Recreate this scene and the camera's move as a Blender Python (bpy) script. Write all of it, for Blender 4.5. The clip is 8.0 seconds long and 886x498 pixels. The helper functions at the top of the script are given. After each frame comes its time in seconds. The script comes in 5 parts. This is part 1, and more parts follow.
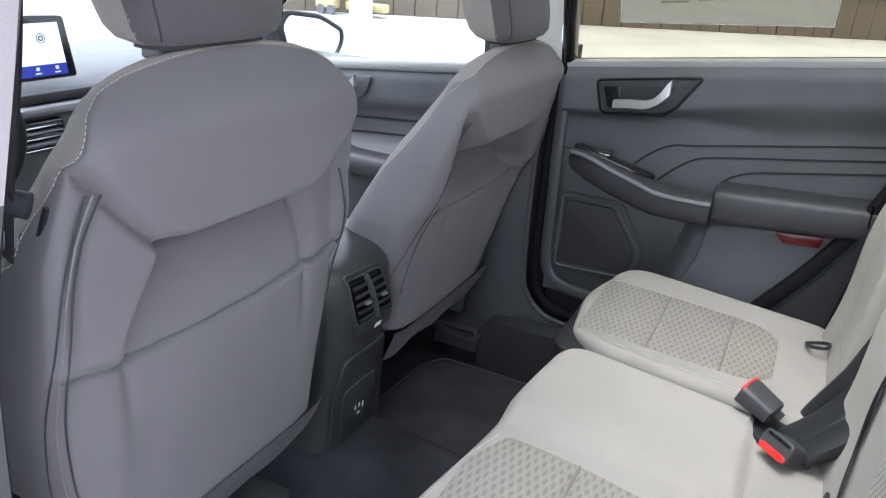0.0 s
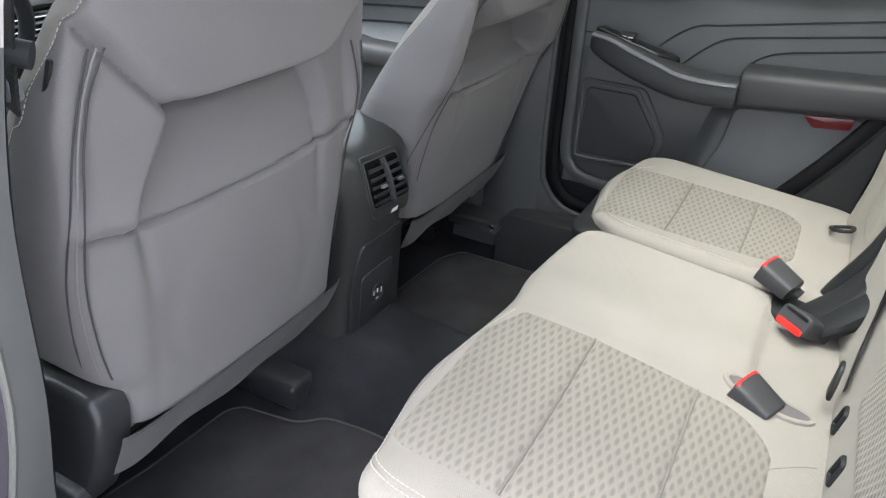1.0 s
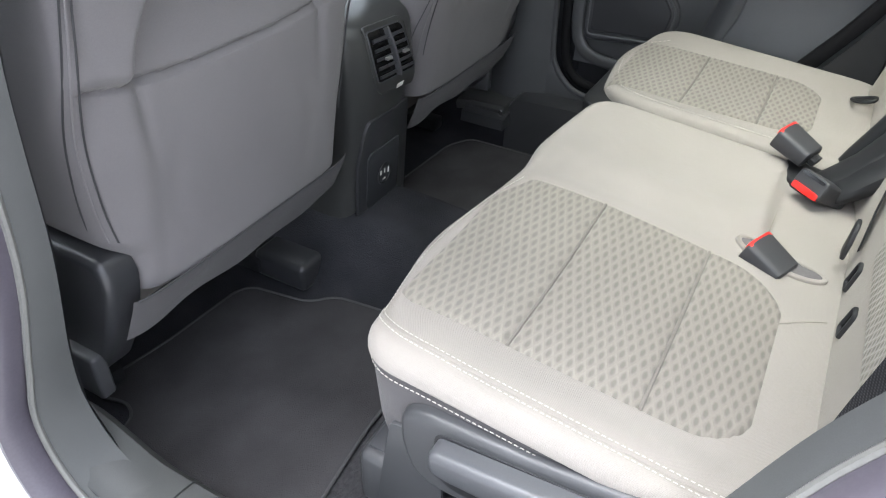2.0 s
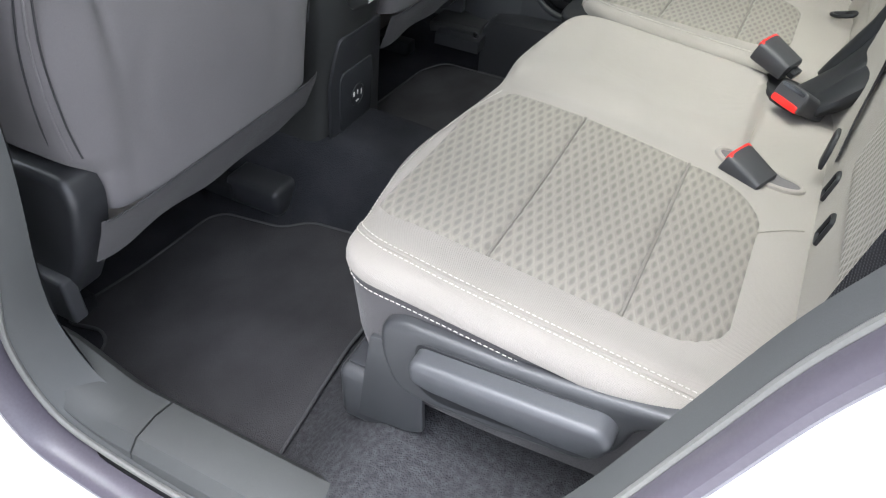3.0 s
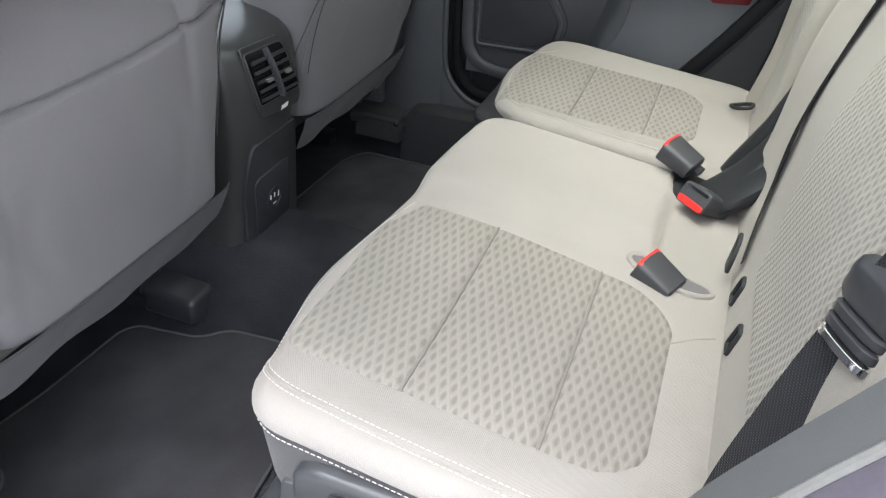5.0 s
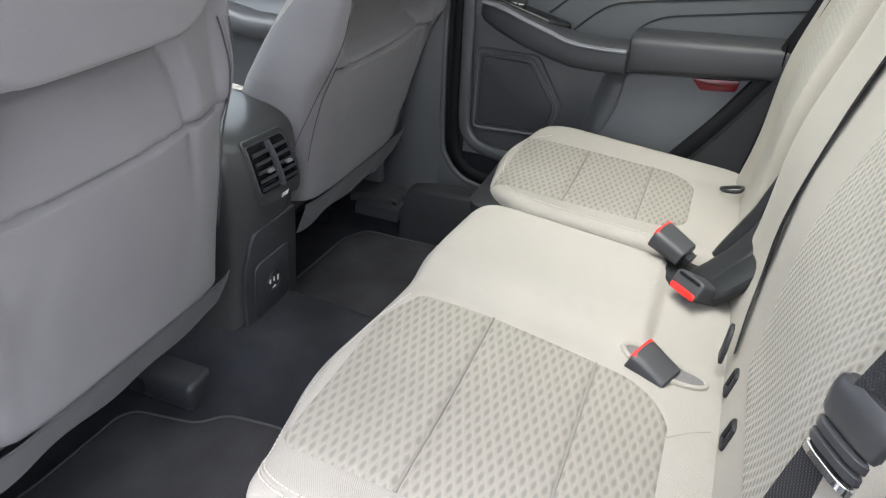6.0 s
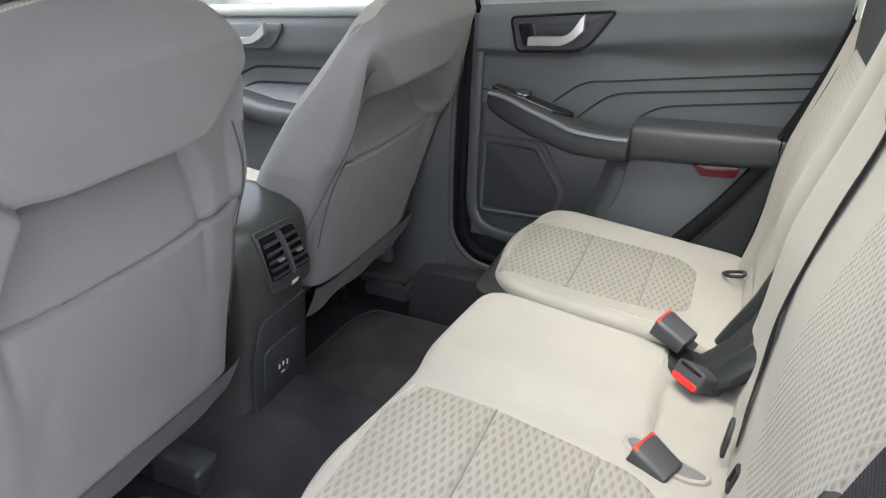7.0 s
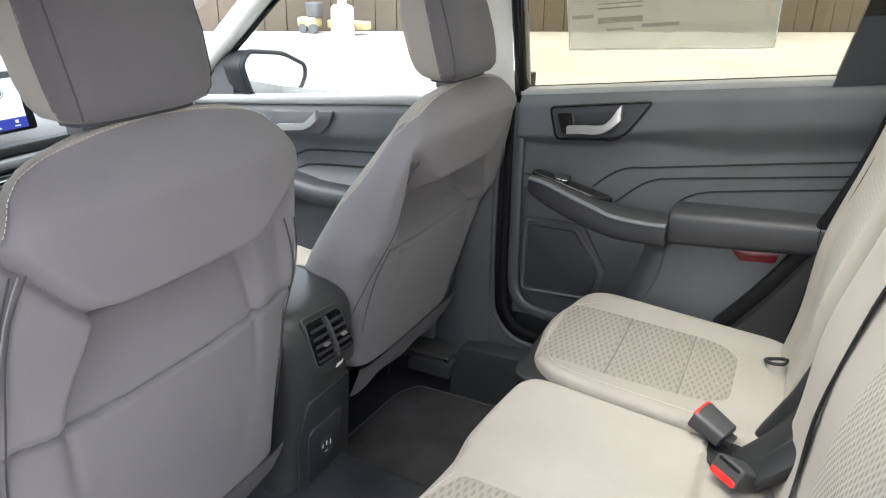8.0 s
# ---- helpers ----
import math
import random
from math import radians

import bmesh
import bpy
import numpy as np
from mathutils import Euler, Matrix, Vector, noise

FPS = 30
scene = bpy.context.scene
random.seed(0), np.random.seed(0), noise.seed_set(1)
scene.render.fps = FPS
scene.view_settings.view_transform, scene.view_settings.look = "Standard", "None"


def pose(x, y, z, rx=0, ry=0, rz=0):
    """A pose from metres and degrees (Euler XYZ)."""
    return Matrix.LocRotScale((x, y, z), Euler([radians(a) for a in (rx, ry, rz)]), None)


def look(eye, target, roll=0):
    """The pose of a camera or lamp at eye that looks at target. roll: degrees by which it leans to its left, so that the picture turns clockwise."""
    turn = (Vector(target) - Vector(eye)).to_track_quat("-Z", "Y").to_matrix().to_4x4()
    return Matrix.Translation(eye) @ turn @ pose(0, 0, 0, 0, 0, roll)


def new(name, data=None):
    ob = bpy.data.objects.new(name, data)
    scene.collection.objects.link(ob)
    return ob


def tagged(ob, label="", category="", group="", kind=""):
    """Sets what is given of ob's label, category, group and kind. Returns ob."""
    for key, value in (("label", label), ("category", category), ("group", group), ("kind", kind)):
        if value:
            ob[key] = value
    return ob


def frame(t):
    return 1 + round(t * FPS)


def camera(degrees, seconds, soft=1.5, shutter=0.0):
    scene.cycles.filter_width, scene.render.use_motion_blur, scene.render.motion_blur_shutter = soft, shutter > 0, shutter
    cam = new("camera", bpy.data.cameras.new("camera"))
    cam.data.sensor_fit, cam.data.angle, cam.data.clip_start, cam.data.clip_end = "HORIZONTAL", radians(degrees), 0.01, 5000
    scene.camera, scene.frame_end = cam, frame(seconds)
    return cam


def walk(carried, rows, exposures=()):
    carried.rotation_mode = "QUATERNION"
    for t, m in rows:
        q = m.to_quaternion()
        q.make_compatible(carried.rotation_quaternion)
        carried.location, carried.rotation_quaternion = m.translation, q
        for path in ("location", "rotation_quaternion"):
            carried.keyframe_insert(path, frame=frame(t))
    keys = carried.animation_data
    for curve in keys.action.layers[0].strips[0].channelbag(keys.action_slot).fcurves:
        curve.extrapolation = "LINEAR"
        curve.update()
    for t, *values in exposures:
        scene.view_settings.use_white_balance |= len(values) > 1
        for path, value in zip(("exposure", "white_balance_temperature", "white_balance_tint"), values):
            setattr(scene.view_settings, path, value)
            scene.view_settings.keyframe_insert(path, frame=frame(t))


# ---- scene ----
cam = camera(63.2, 8.0, soft=1.2)

PATH = [
    (0, (0.185, -1.053, 1.404), (-0.629, 0.603, 0.635), 3.7),
    (0.5, (0.194, -1.069, 1.364), (-0.624, 0.535, 0.493), 3.2),
    (1, (0.203, -1.061, 1.343), (-0.605, 0.482, 0.36), 2.7),
    (1.5, (0.212, -1.072, 1.308), (-0.584, 0.405, 0.218), 2.0),
    (2, (0.217, -1.077, 1.274), (-0.543, 0.342, 0.086), 1.8),
    (2.2, (0.214, -1.08, 1.266), (-0.526, 0.317, 0.041), 1.7),
    (3.3, (0.22, -1.087, 1.233), (-0.39, 0.282, -0.092), 3.4),
    (3.5, (0.223, -1.083, 1.237), (-0.369, 0.295, -0.086), 3.6),
    (4, (0.226, -1.063, 1.253), (-0.331, 0.351, -0.048), 3.9),
    (4.5, (0.223, -1.036, 1.271), (-0.317, 0.429, 0.021), 4.0),
    (5, (0.219, -1.011, 1.295), (-0.322, 0.505, 0.108), 3.7),
    (6.5, (0.228, -0.999, 1.367), (-0.394, 0.636, 0.399), 2.7),
    (7, (0.239, -0.999, 1.395), (-0.426, 0.664, 0.504), 2.2),
    (7.5, (0.244, -1.0, 1.42), (-0.488, 0.671, 0.602), 1.6),
    (8, (0.257, -1.014, 1.465), (-0.556, 0.655, 0.72), 0.9),
]
walk(cam, [(t, look(eye, target, roll)) for t, eye, target, roll in PATH], [
    (0.0, 2.58, 5750, 16), (0.5, 2.72, 6000, 14), (1.0, 2.80, 6100, 12), (2.0, 2.70, 6050, 12), (3.5, 2.54, 6000, 12), (5.0, 2.70, 6050, 12), (6.5, 2.90, 6100, 13), (7.0, 2.86, 6150, 13), (8.0, 2.80, 6250, 14)])

# ---- light: bright overcast daylight ----
world = bpy.data.worlds.new("sky")
scene.world = world
world.use_nodes = True
wn = world.node_tree
sky = wn.nodes.new("ShaderNodeTexSky")
sky.sky_type = "NISHITA"
sky.sun_disc = False
sky.sun_elevation, sky.sun_rotation = radians(77.7), radians(-149.0)
sky.air_density, sky.dust_density = 1.0, 4.0
haze = wn.nodes.new("ShaderNodeHueSaturation")
haze.inputs["Saturation"].default_value = 0.22
wn.links.new(sky.outputs[0], haze.inputs["Color"])
wn.links.new(haze.outputs[0], wn.nodes["Background"].inputs[0])
wn.nodes["Background"].inputs[1].default_value = 0.15
sun = new("sun", bpy.data.lights.new("sun", "SUN"))
sun.data.energy, sun.data.angle, sun.data.color = 0.6, radians(60), (1.0, 0.985, 0.96)
sun.matrix_world = look((-0.9, -1.5, 8.0), (0, 0, 0))


# ---- materials ----
def nodes_of(name):
    m = bpy.data.materials.new(name)
    m.use_nodes = True
    nt = m.node_tree
    return m, nt, nt.nodes["Principled BSDF"]


def math_node(nt, op, a, b=None):
    n = nt.nodes.new("ShaderNodeMath")
    n.operation = op
    for k, v in enumerate((a, b)):
        if v is None:
            continue
        if isinstance(v, (int, float)):
            n.inputs[k].default_value = v
        else:
            nt.links.new(v, n.inputs[k])
    return n.outputs[0]


def noise_node(nt, scale, detail=4.0, stretch=None):
    tc = nt.nodes.new("ShaderNodeTexCoord")
    n = nt.nodes.new("ShaderNodeTexNoise")
    n.inputs["Scale"].default_value, n.inputs["Detail"].default_value = scale, detail
    src = tc.outputs["Object"]
    if stretch:
        mp = nt.nodes.new("ShaderNodeMapping")
        mp.inputs["Scale"].default_value = stretch
        nt.links.new(src, mp.inputs[0])
        src = mp.outputs[0]
    nt.links.new(src, n.inputs["Vector"])
    return n.outputs["Fac"]


def ramp(nt, fac, stops):
    r = nt.nodes.new("ShaderNodeValToRGB")
    r.color_ramp.elements[0].position, r.color_ramp.elements[0].color = stops[0][0], (*stops[0][1], 1)
    r.color_ramp.elements[1].position, r.color_ramp.elements[1].color = stops[-1][0], (*stops[-1][1], 1)
    for p, c in stops[1:-1]:
        r.color_ramp.elements.new(p).color = (*c, 1)
    nt.links.new(fac, r.inputs[0])
    return r.outputs[0]


def bump(nt, bsdf, height, strength, dist):
    b = nt.nodes.new("ShaderNodeBump")
    b.inputs["Strength"].default_value, b.inputs["Distance"].default_value = strength, dist
    nt.links.new(height, b.inputs["Height"])
    nt.links.new(b.outputs[0], bsdf.inputs["Normal"])


def mixed(nt, a, b, fac):
    m = nt.nodes.new("ShaderNodeMix")
    m.data_type, m.blend_type = "RGBA", "MULTIPLY"
    m.inputs["Factor"].default_value = fac
    nt.links.new(a, m.inputs["A"])
    nt.links.new(b, m.inputs["B"])
    return m.outputs["Result"]


def shade(c, k):
    return tuple(min(1.0, v * k) for v in c)


def surface(name, col, rough, vary=0.12, big=5.0, fine=250.0, relief=0.25, dist=0.0006, metal=0.0, spec=0.5, sheen=0.0):
    """Painted, moulded or woven stuff: a slow stain, a fine grain in colour and relief."""
    m, nt, b = nodes_of(name)
    slow = ramp(nt, noise_node(nt, big), [(0.3, shade(col, 1 - vary)), (0.7, shade(col, 1 + vary))])
    grain = noise_node(nt, fine, 2.0)
    tone = ramp(nt, grain, [(0.3, (0.82,) * 3), (0.7, (1.0,) * 3)])
    nt.links.new(mixed(nt, slow, tone, 0.6), b.inputs["Base Color"])
    b.inputs["Roughness"].default_value, b.inputs["Metallic"].default_value = rough, metal
    b.inputs["Specular IOR Level"].default_value = spec
    b.inputs["Sheen Weight"].default_value = sheen
    bump(nt, b, grain, relief, dist)
    return m


def weave(name, col, pitch=0.0022, rough=0.9, vary=0.06, relief=0.5):
    """Woven cloth: two crossing sets of threads."""
    m, nt, b = nodes_of(name)
    tc = nt.nodes.new("ShaderNodeTexCoord")
    sx = nt.nodes.new("ShaderNodeSeparateXYZ")
    nt.links.new(tc.outputs["Object"], sx.inputs[0])
    k = 2 * math.pi / pitch
    p = math_node(nt, "SINE", math_node(nt, "MULTIPLY", math_node(nt, "ADD", sx.outputs[0], sx.outputs[2]), k))
    q = math_node(nt, "SINE", math_node(nt, "MULTIPLY", math_node(nt, "ADD", sx.outputs[1], math_node(nt, "MULTIPLY", sx.outputs[2], 0.5)), k))
    h = math_node(nt, "MULTIPLY", p, q)
    slow = ramp(nt, noise_node(nt, 4.0, 5), [(0.3, shade(col, 1 - vary)), (0.7, shade(col, 1 + vary))])
    grain = ramp(nt, noise_node(nt, 700, 2), [(0.3, (0.86,) * 3), (0.7, (1.0,) * 3)])
    thread = ramp(nt, math_node(nt, "ADD", math_node(nt, "MULTIPLY", h, 0.5), 0.5), [(0.0, (0.86,) * 3), (1.0, (1.0,) * 3)])
    nt.links.new(mixed(nt, mixed(nt, slow, grain, 0.7), thread, 0.8), b.inputs["Base Color"])
    b.inputs["Roughness"].default_value, b.inputs["Sheen Weight"].default_value = rough, 0.12
    b.inputs["Specular IOR Level"].default_value = 0.2
    bump(nt, b, h, relief, 0.0005)
    return m


def quilted(name, light, dark, axes, du, dv, relief=0.9):
    """Embossed seat cloth: a lattice of pale ridges round darker lozenge-shaped hollows."""
    m, nt, b = nodes_of(name)
    tc = nt.nodes.new("ShaderNodeTexCoord")
    sx = nt.nodes.new("ShaderNodeSeparateXYZ")
    nt.links.new(tc.outputs["Object"], sx.inputs[0])
    u = math_node(nt, "MULTIPLY", sx.outputs[axes[0]], 1 / du)
    v = math_node(nt, "MULTIPLY", sx.outputs[axes[1]], 1 / dv)
    wob = math_node(nt, "MULTIPLY", noise_node(nt, 18.0, 2), 0.25)
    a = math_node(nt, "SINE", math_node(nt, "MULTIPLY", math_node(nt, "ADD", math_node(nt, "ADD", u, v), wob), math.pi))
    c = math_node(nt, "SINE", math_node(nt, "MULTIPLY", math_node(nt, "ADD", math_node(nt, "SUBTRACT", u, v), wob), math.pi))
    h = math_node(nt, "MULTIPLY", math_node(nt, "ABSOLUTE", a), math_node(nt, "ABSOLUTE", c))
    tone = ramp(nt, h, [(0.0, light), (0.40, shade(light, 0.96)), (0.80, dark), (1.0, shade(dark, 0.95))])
    grain = ramp(nt, noise_node(nt, 600, 2), [(0.3, (0.84,) * 3), (0.7, (1.0,) * 3)])
    slow = ramp(nt, noise_node(nt, 6, 4), [(0.3, (0.9,) * 3), (0.7, (1.0,) * 3)])
    nt.links.new(mixed(nt, mixed(nt, tone, grain, 0.7), slow, 0.8), b.inputs["Base Color"])
    b.inputs["Roughness"].default_value, b.inputs["Sheen Weight"].default_value = 0.92, 0.15
    b.inputs["Specular IOR Level"].default_value = 0.2
    bump(nt, b, math_node(nt, "SUBTRACT", 1.0, h), relief, 0.0022)
    return m


def pane_glass(name, tint, clear):
    m, nt, b = nodes_of(name)
    tr = nt.nodes.new("ShaderNodeBsdfTransparent")
    tr.inputs[0].default_value = (*tint, 1)
    gl = nt.nodes.new("ShaderNodeBsdfGlossy")
    gl.inputs["Roughness"].default_value = 0.02
    mx = nt.nodes.new("ShaderNodeMixShader")
    mx.inputs[0].default_value = 1 - clear
    nt.links.new(tr.outputs[0], mx.inputs[1])
    nt.links.new(gl.outputs[0], mx.inputs[2])
    nt.links.new(mx.outputs[0], nt.nodes["Material Output"].inputs[0])
    return m


def glowing(name, col, strength):
    m, nt, b = nodes_of(name)
    b.inputs["Base Color"].default_value = (0.02, 0.02, 0.02, 1)
    b.inputs["Emission Color"].default_value = (*col, 1)
    b.inputs["Emission Strength"].default_value = strength
    b.inputs["Roughness"].default_value = 0.15
    return m


BEIGE = (0.312, 0.289, 0.262)
cloth_beige = weave("beige_cloth", BEIGE)
cloth_beige_plain = weave("beige_plain_cloth", (0.335, 0.31, 0.27), pitch=0.0014, relief=0.25)
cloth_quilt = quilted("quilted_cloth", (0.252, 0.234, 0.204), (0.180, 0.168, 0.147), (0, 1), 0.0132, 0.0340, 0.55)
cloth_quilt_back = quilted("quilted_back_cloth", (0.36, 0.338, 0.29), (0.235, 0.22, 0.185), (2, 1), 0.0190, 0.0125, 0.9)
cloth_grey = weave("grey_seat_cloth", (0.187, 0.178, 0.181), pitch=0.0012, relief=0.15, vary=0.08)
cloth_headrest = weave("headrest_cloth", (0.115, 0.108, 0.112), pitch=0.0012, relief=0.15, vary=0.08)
cloth_grey_wing = weave("grey_wing_cloth", (0.22, 0.21, 0.213), pitch=0.0012, relief=0.15, vary=0.08)
cloth_grey_dark = weave("dark_grey_cloth", (0.088, 0.084, 0.086), pitch=0.0015, relief=0.3)
thread_white = surface("white_thread", (0.50, 0.475, 0.43), 0.8)
thread_beige = surface("beige_thread", (0.46, 0.43, 0.38), 0.85)
thread_grey = surface("grey_thread", (0.05, 0.05, 0.053), 0.8)
plastic_black = surface("black_plastic", (0.016, 0.017, 0.019), 0.5, fine=900, relief=0.3, dist=0.0003, spec=0.4)
plastic_sill = surface("grey_sill_plastic", (0.068, 0.071, 0.070), 0.55, fine=900, relief=0.35, dist=0.0003, spec=0.35)
plastic_hinge = surface("satin_black_plastic", (0.036, 0.037, 0.040), 0.32, fine=900, relief=0.3, dist=0.0003)
plastic_dark = surface("charcoal_plastic", (0.036, 0.038, 0.042), 0.60, fine=900, relief=0.35, dist=0.0003, spec=0.3)
plastic_door = surface("door_plastic", (0.100, 0.104, 0.109), 0.5, fine=700, relief=0.3, dist=0.0003)
plastic_armrest = surface("armrest_plastic", (0.040, 0.041, 0.045), 0.5, fine=900, relief=0.3, dist=0.0003)
plastic_slate = surface("slate_plastic", (0.120, 0.125, 0.134), 0.5, fine=800, relief=0.3, dist=0.0003)
plastic_cover = surface("side_cover_plastic", (0.070, 0.072, 0.076), 0.42, fine=800, relief=0.3, dist=0.0003)
plastic_seat_side = surface("seat_side_plastic", (0.050, 0.052, 0.055), 0.42, fine=800, relief=0.3, dist=0.0003)
plastic_lever = surface("lever_plastic", (0.072, 0.075, 0.081), 0.4, fine=800, relief=0.2, dist=0.0003)
plastic_console = surface("console_plastic", (0.048, 0.049, 0.048), 0.28, fine=900, relief=0.3, dist=0.0003)
plastic_grip = surface("silver_grey_trim", (0.17, 0.175, 0.19), 0.42, vary=0.05, relief=0.1)
gloss_black = surface("gloss_black", (0.012, 0.012, 0.013), 0.12, relief=0.0)
chrome = surface("chrome", (0.75, 0.75, 0.76), 0.16, vary=0.03, relief=0.0, metal=1.0)
# belt rails: window glare on the door tops is put into this pale colour
glare_trim = surface("belt_glare_trim", (0.33, 0.335, 0.325), 0.5, vary=0.05, relief=0.15)
pale_pillar = surface("pale_pillar_trim", (0.36, 0.335, 0.335), 0.7, vary=0.05, fine=500, relief=0.2)
satin_silver = surface("satin_silver", (0.62, 0.62, 0.61), 0.38, vary=0.04, fine=900, relief=0.1, dist=0.0002, metal=0.75)
red_plastic = surface("red_plastic", (0.72, 0.018, 0.012), 0.4, vary=0.04, relief=0.1)
red_lens = surface("red_reflector", (0.17, 0.006, 0.012), 0.2, vary=0.1, relief=0.1)
rubber = surface("rubber", (0.010, 0.010, 0.011), 0.7, spec=0.12, fine=500, relief=0.3)
seal_grey = surface("door_seal", (0.095, 0.086, 0.105), 0.32, vary=0.1, relief=0.15)
paint_white = surface("white_car_paint", (0.78, 0.78, 0.78), 0.25, vary=0.02, fine=60, relief=0.02)
carpet = surface("carpet", (0.032, 0.033, 0.038), 0.95, spec=0.05, vary=0.25, big=9, fine=420, relief=1.0, dist=0.003)
carpet_light = surface("grey_carpet", (0.060, 0.061, 0.066), 0.95, spec=0.05, vary=0.28, big=120, fine=420, relief=1.0, dist=0.004)
mat_cloth = surface("mat_carpet", (0.050, 0.049, 0.052), 0.95, spec=0.05, vary=0.25, big=7, fine=520, relief=0.8, dist=0.002)
webbing = weave("belt_webbing", (0.013, 0.0135, 0.016), pitch=0.004, rough=0.6, relief=0.8)
liner_grey = surface("light_grey_lining", (0.76, 0.75, 0.71), 0.85, fine=400)
glass_tint = pane_glass("privacy_glass", (0.43, 0.41, 0.30), 0.95)
glass_clear = pane_glass("clear_glass", (0.86, 0.90, 0.86), 0.94)
# tint of the roof panel that is added to let daylight in
glass_added_roof = pane_glass("added_roof_glass", (0.60, 0.61, 0.535), 0.95)
mirror_glass = surface("mirror_glass", (0.85, 0.86, 0.86), 0.02, vary=0.01, relief=0.0, metal=1.0)
concrete = surface("pale_concrete", (0.38, 0.375, 0.36), 0.9, vary=0.12, big=0.5, fine=8, relief=0.3, dist=0.004)
fence_wood = surface("brown_fence_wood", (0.14, 0.115, 0.085), 0.85, vary=0.25, big=1.5, fine=30, relief=0.5, dist=0.003)
yellow_paint = surface("yellow_machine_paint", (0.55, 0.46, 0.24), 0.5)
paper = surface("window_sticker_paper", (0.72, 0.72, 0.68), 0.8)


# ---- mesh helpers ----
def thing(name, base, label, category, group="", kind=""):
    e = new(name)
    e.location = base
    e.empty_display_size = 0.05
    return tagged(e, label, category, group, kind)


def root_place(ob):
    while ob.parent:
        ob = ob.parent
    return ob.location.copy()


def mesh_of(name, geo, material, smooth=True):
    me = bpy.data.meshes.new(name)
    if isinstance(geo, bmesh.types.BMesh):
        geo.to_mesh(me)
        geo.free()
    else:
        me.from_pydata([tuple(v) for v in geo[0]], [], geo[1])
    me.materials.append(material)
    if smooth:
        me.shade_smooth()
        me.set_sharp_from_angle(angle=radians(38))
    me.update()
    return me


def part(name, geo, material, parent, label="", smooth=True):
    """One mesh under a thing or a part; its vertices are given in the world."""
    me = mesh_of(name, geo, material, smooth)
    me.transform(Matrix.Translation(-root_place(parent)))
    ob = new(name, me)
    ob.parent = parent
    return tagged(ob, label)


def single(name, geo, material, label, category, kind="", smooth=True, group=""):
    """A thing of one mesh."""
    me = mesh_of(name, geo, material, smooth)
    co = np.array([v.co for v in me.vertices])
    base = Vector(((co[:, 0].min() + co[:, 0].max()) / 2, (co[:, 1].min() + co[:, 1].max()) / 2, co[:, 2].min()))
    me.transform(Matrix.Translation(-base))
    ob = new(name, me)
    ob.location = base
    return tagged(ob, label, category, group, kind)


def clamp(x, a=0.0, b=1.0):
    return max(a, min(b, x))


def step(x, a, b):
    t = clamp((x - a) / (b - a))
    return t * t * (3 - 2 * t)


def bell(x, w):
    return math.exp(-(x / w) ** 2)


def interp(x, table):
    return float(np.interp(x, [r[0] for r in table], [r[1] for r in table]))


def joined(*geos):
    vs, fs = [], []
    for v, f in geos:
        o = len(vs)
        vs += list(v)
        fs += [tuple(i + o for i in face) for face in f]
    return vs, fs


def grid(us, vs, fn, ring=False):
    """A sheet of quads: fn(u, v) for every u and v; ring closes it along v."""
    verts = [fn(u, v) for u in us for v in vs]
    n, faces = len(vs), []
    for i in range(len(us) - 1):
        for j in range(n if ring else n - 1):
            k = (j + 1) % n
            faces.append((i * n + j, i * n + k, (i + 1) * n + k, (i + 1) * n + j))
    return verts, faces


def lin(a, b, n):
    return [a + (b - a) * i / (n - 1) for i in range(n)]


def loft(loops, caps=True):
    """Closed loops of equal length joined one to the next, with closed ends."""
    n, verts, faces = len(loops[0]), [], []
    for lp in loops:
        verts += list(lp)
    for i in range(len(loops) - 1):
        for j in range(n):
            k = (j + 1) % n
            faces.append((i * n + j, i * n + k, (i + 1) * n + k, (i + 1) * n + j))
    if caps:
        faces.append(tuple(reversed(range(n))))
        faces.append(tuple(range((len(loops) - 1) * n, len(loops) * n)))
    return verts, faces


def curve_pts(pts, n=8, closed=False):
    """A smooth line through the points."""
    p = [Vector(q) for q in pts]
    out, m = [], len(p)
    for i in range(m if closed else m - 1):
        a = p[(i - 1) % m] if closed or i else p[0] * 2 - p[1]
        b, c = p[i], p[(i + 1) % m]
        d = p[(i + 2) % m] if closed or i + 2 < m else c * 2 - b
        for k in range(n):
            t = k / n
            out.append(0.5 * (2 * b + (c - a) * t + (2 * a - 5 * b + 4 * c - d) * t * t + (3 * b - a - 3 * c + d) * t ** 3))
    if not closed:
        out.append(p[-1])
    return out


def sweep(path, profile, up=(0, 0, 1), closed=False):
    """A profile of (side, up) offsets carried along a path."""
    loops, m, up = [], len(path), Vector(up)
    for i, p in enumerate(path):
        a = path[(i - 1) % m] if closed or i else p
        b = path[(i + 1) % m] if closed or i + 1 < m else p
        d = (b - a).normalized()
        s = d.cross(up).normalized()
        w = s.cross(d).normalized()
        loops.append([p + s * x + w * y for x, y in profile])
    if closed:
        loops.append(loops[0])
    return loft(loops, caps=not closed)


def circle(r, n=8):
    return [(r * math.cos(2 * math.pi * k / n), r * math.sin(2 * math.pi * k / n)) for k in range(n)]


def oval(a, b, n=16, e=2.0):
    out = []
    for k in range(n):
        c, s = math.cos(2 * math.pi * k / n), math.sin(2 * math.pi * k / n)
        out.append((a * math.copysign(abs(c) ** (2 / e), c), b * math.copysign(abs(s) ** (2 / e), s)))
    return out


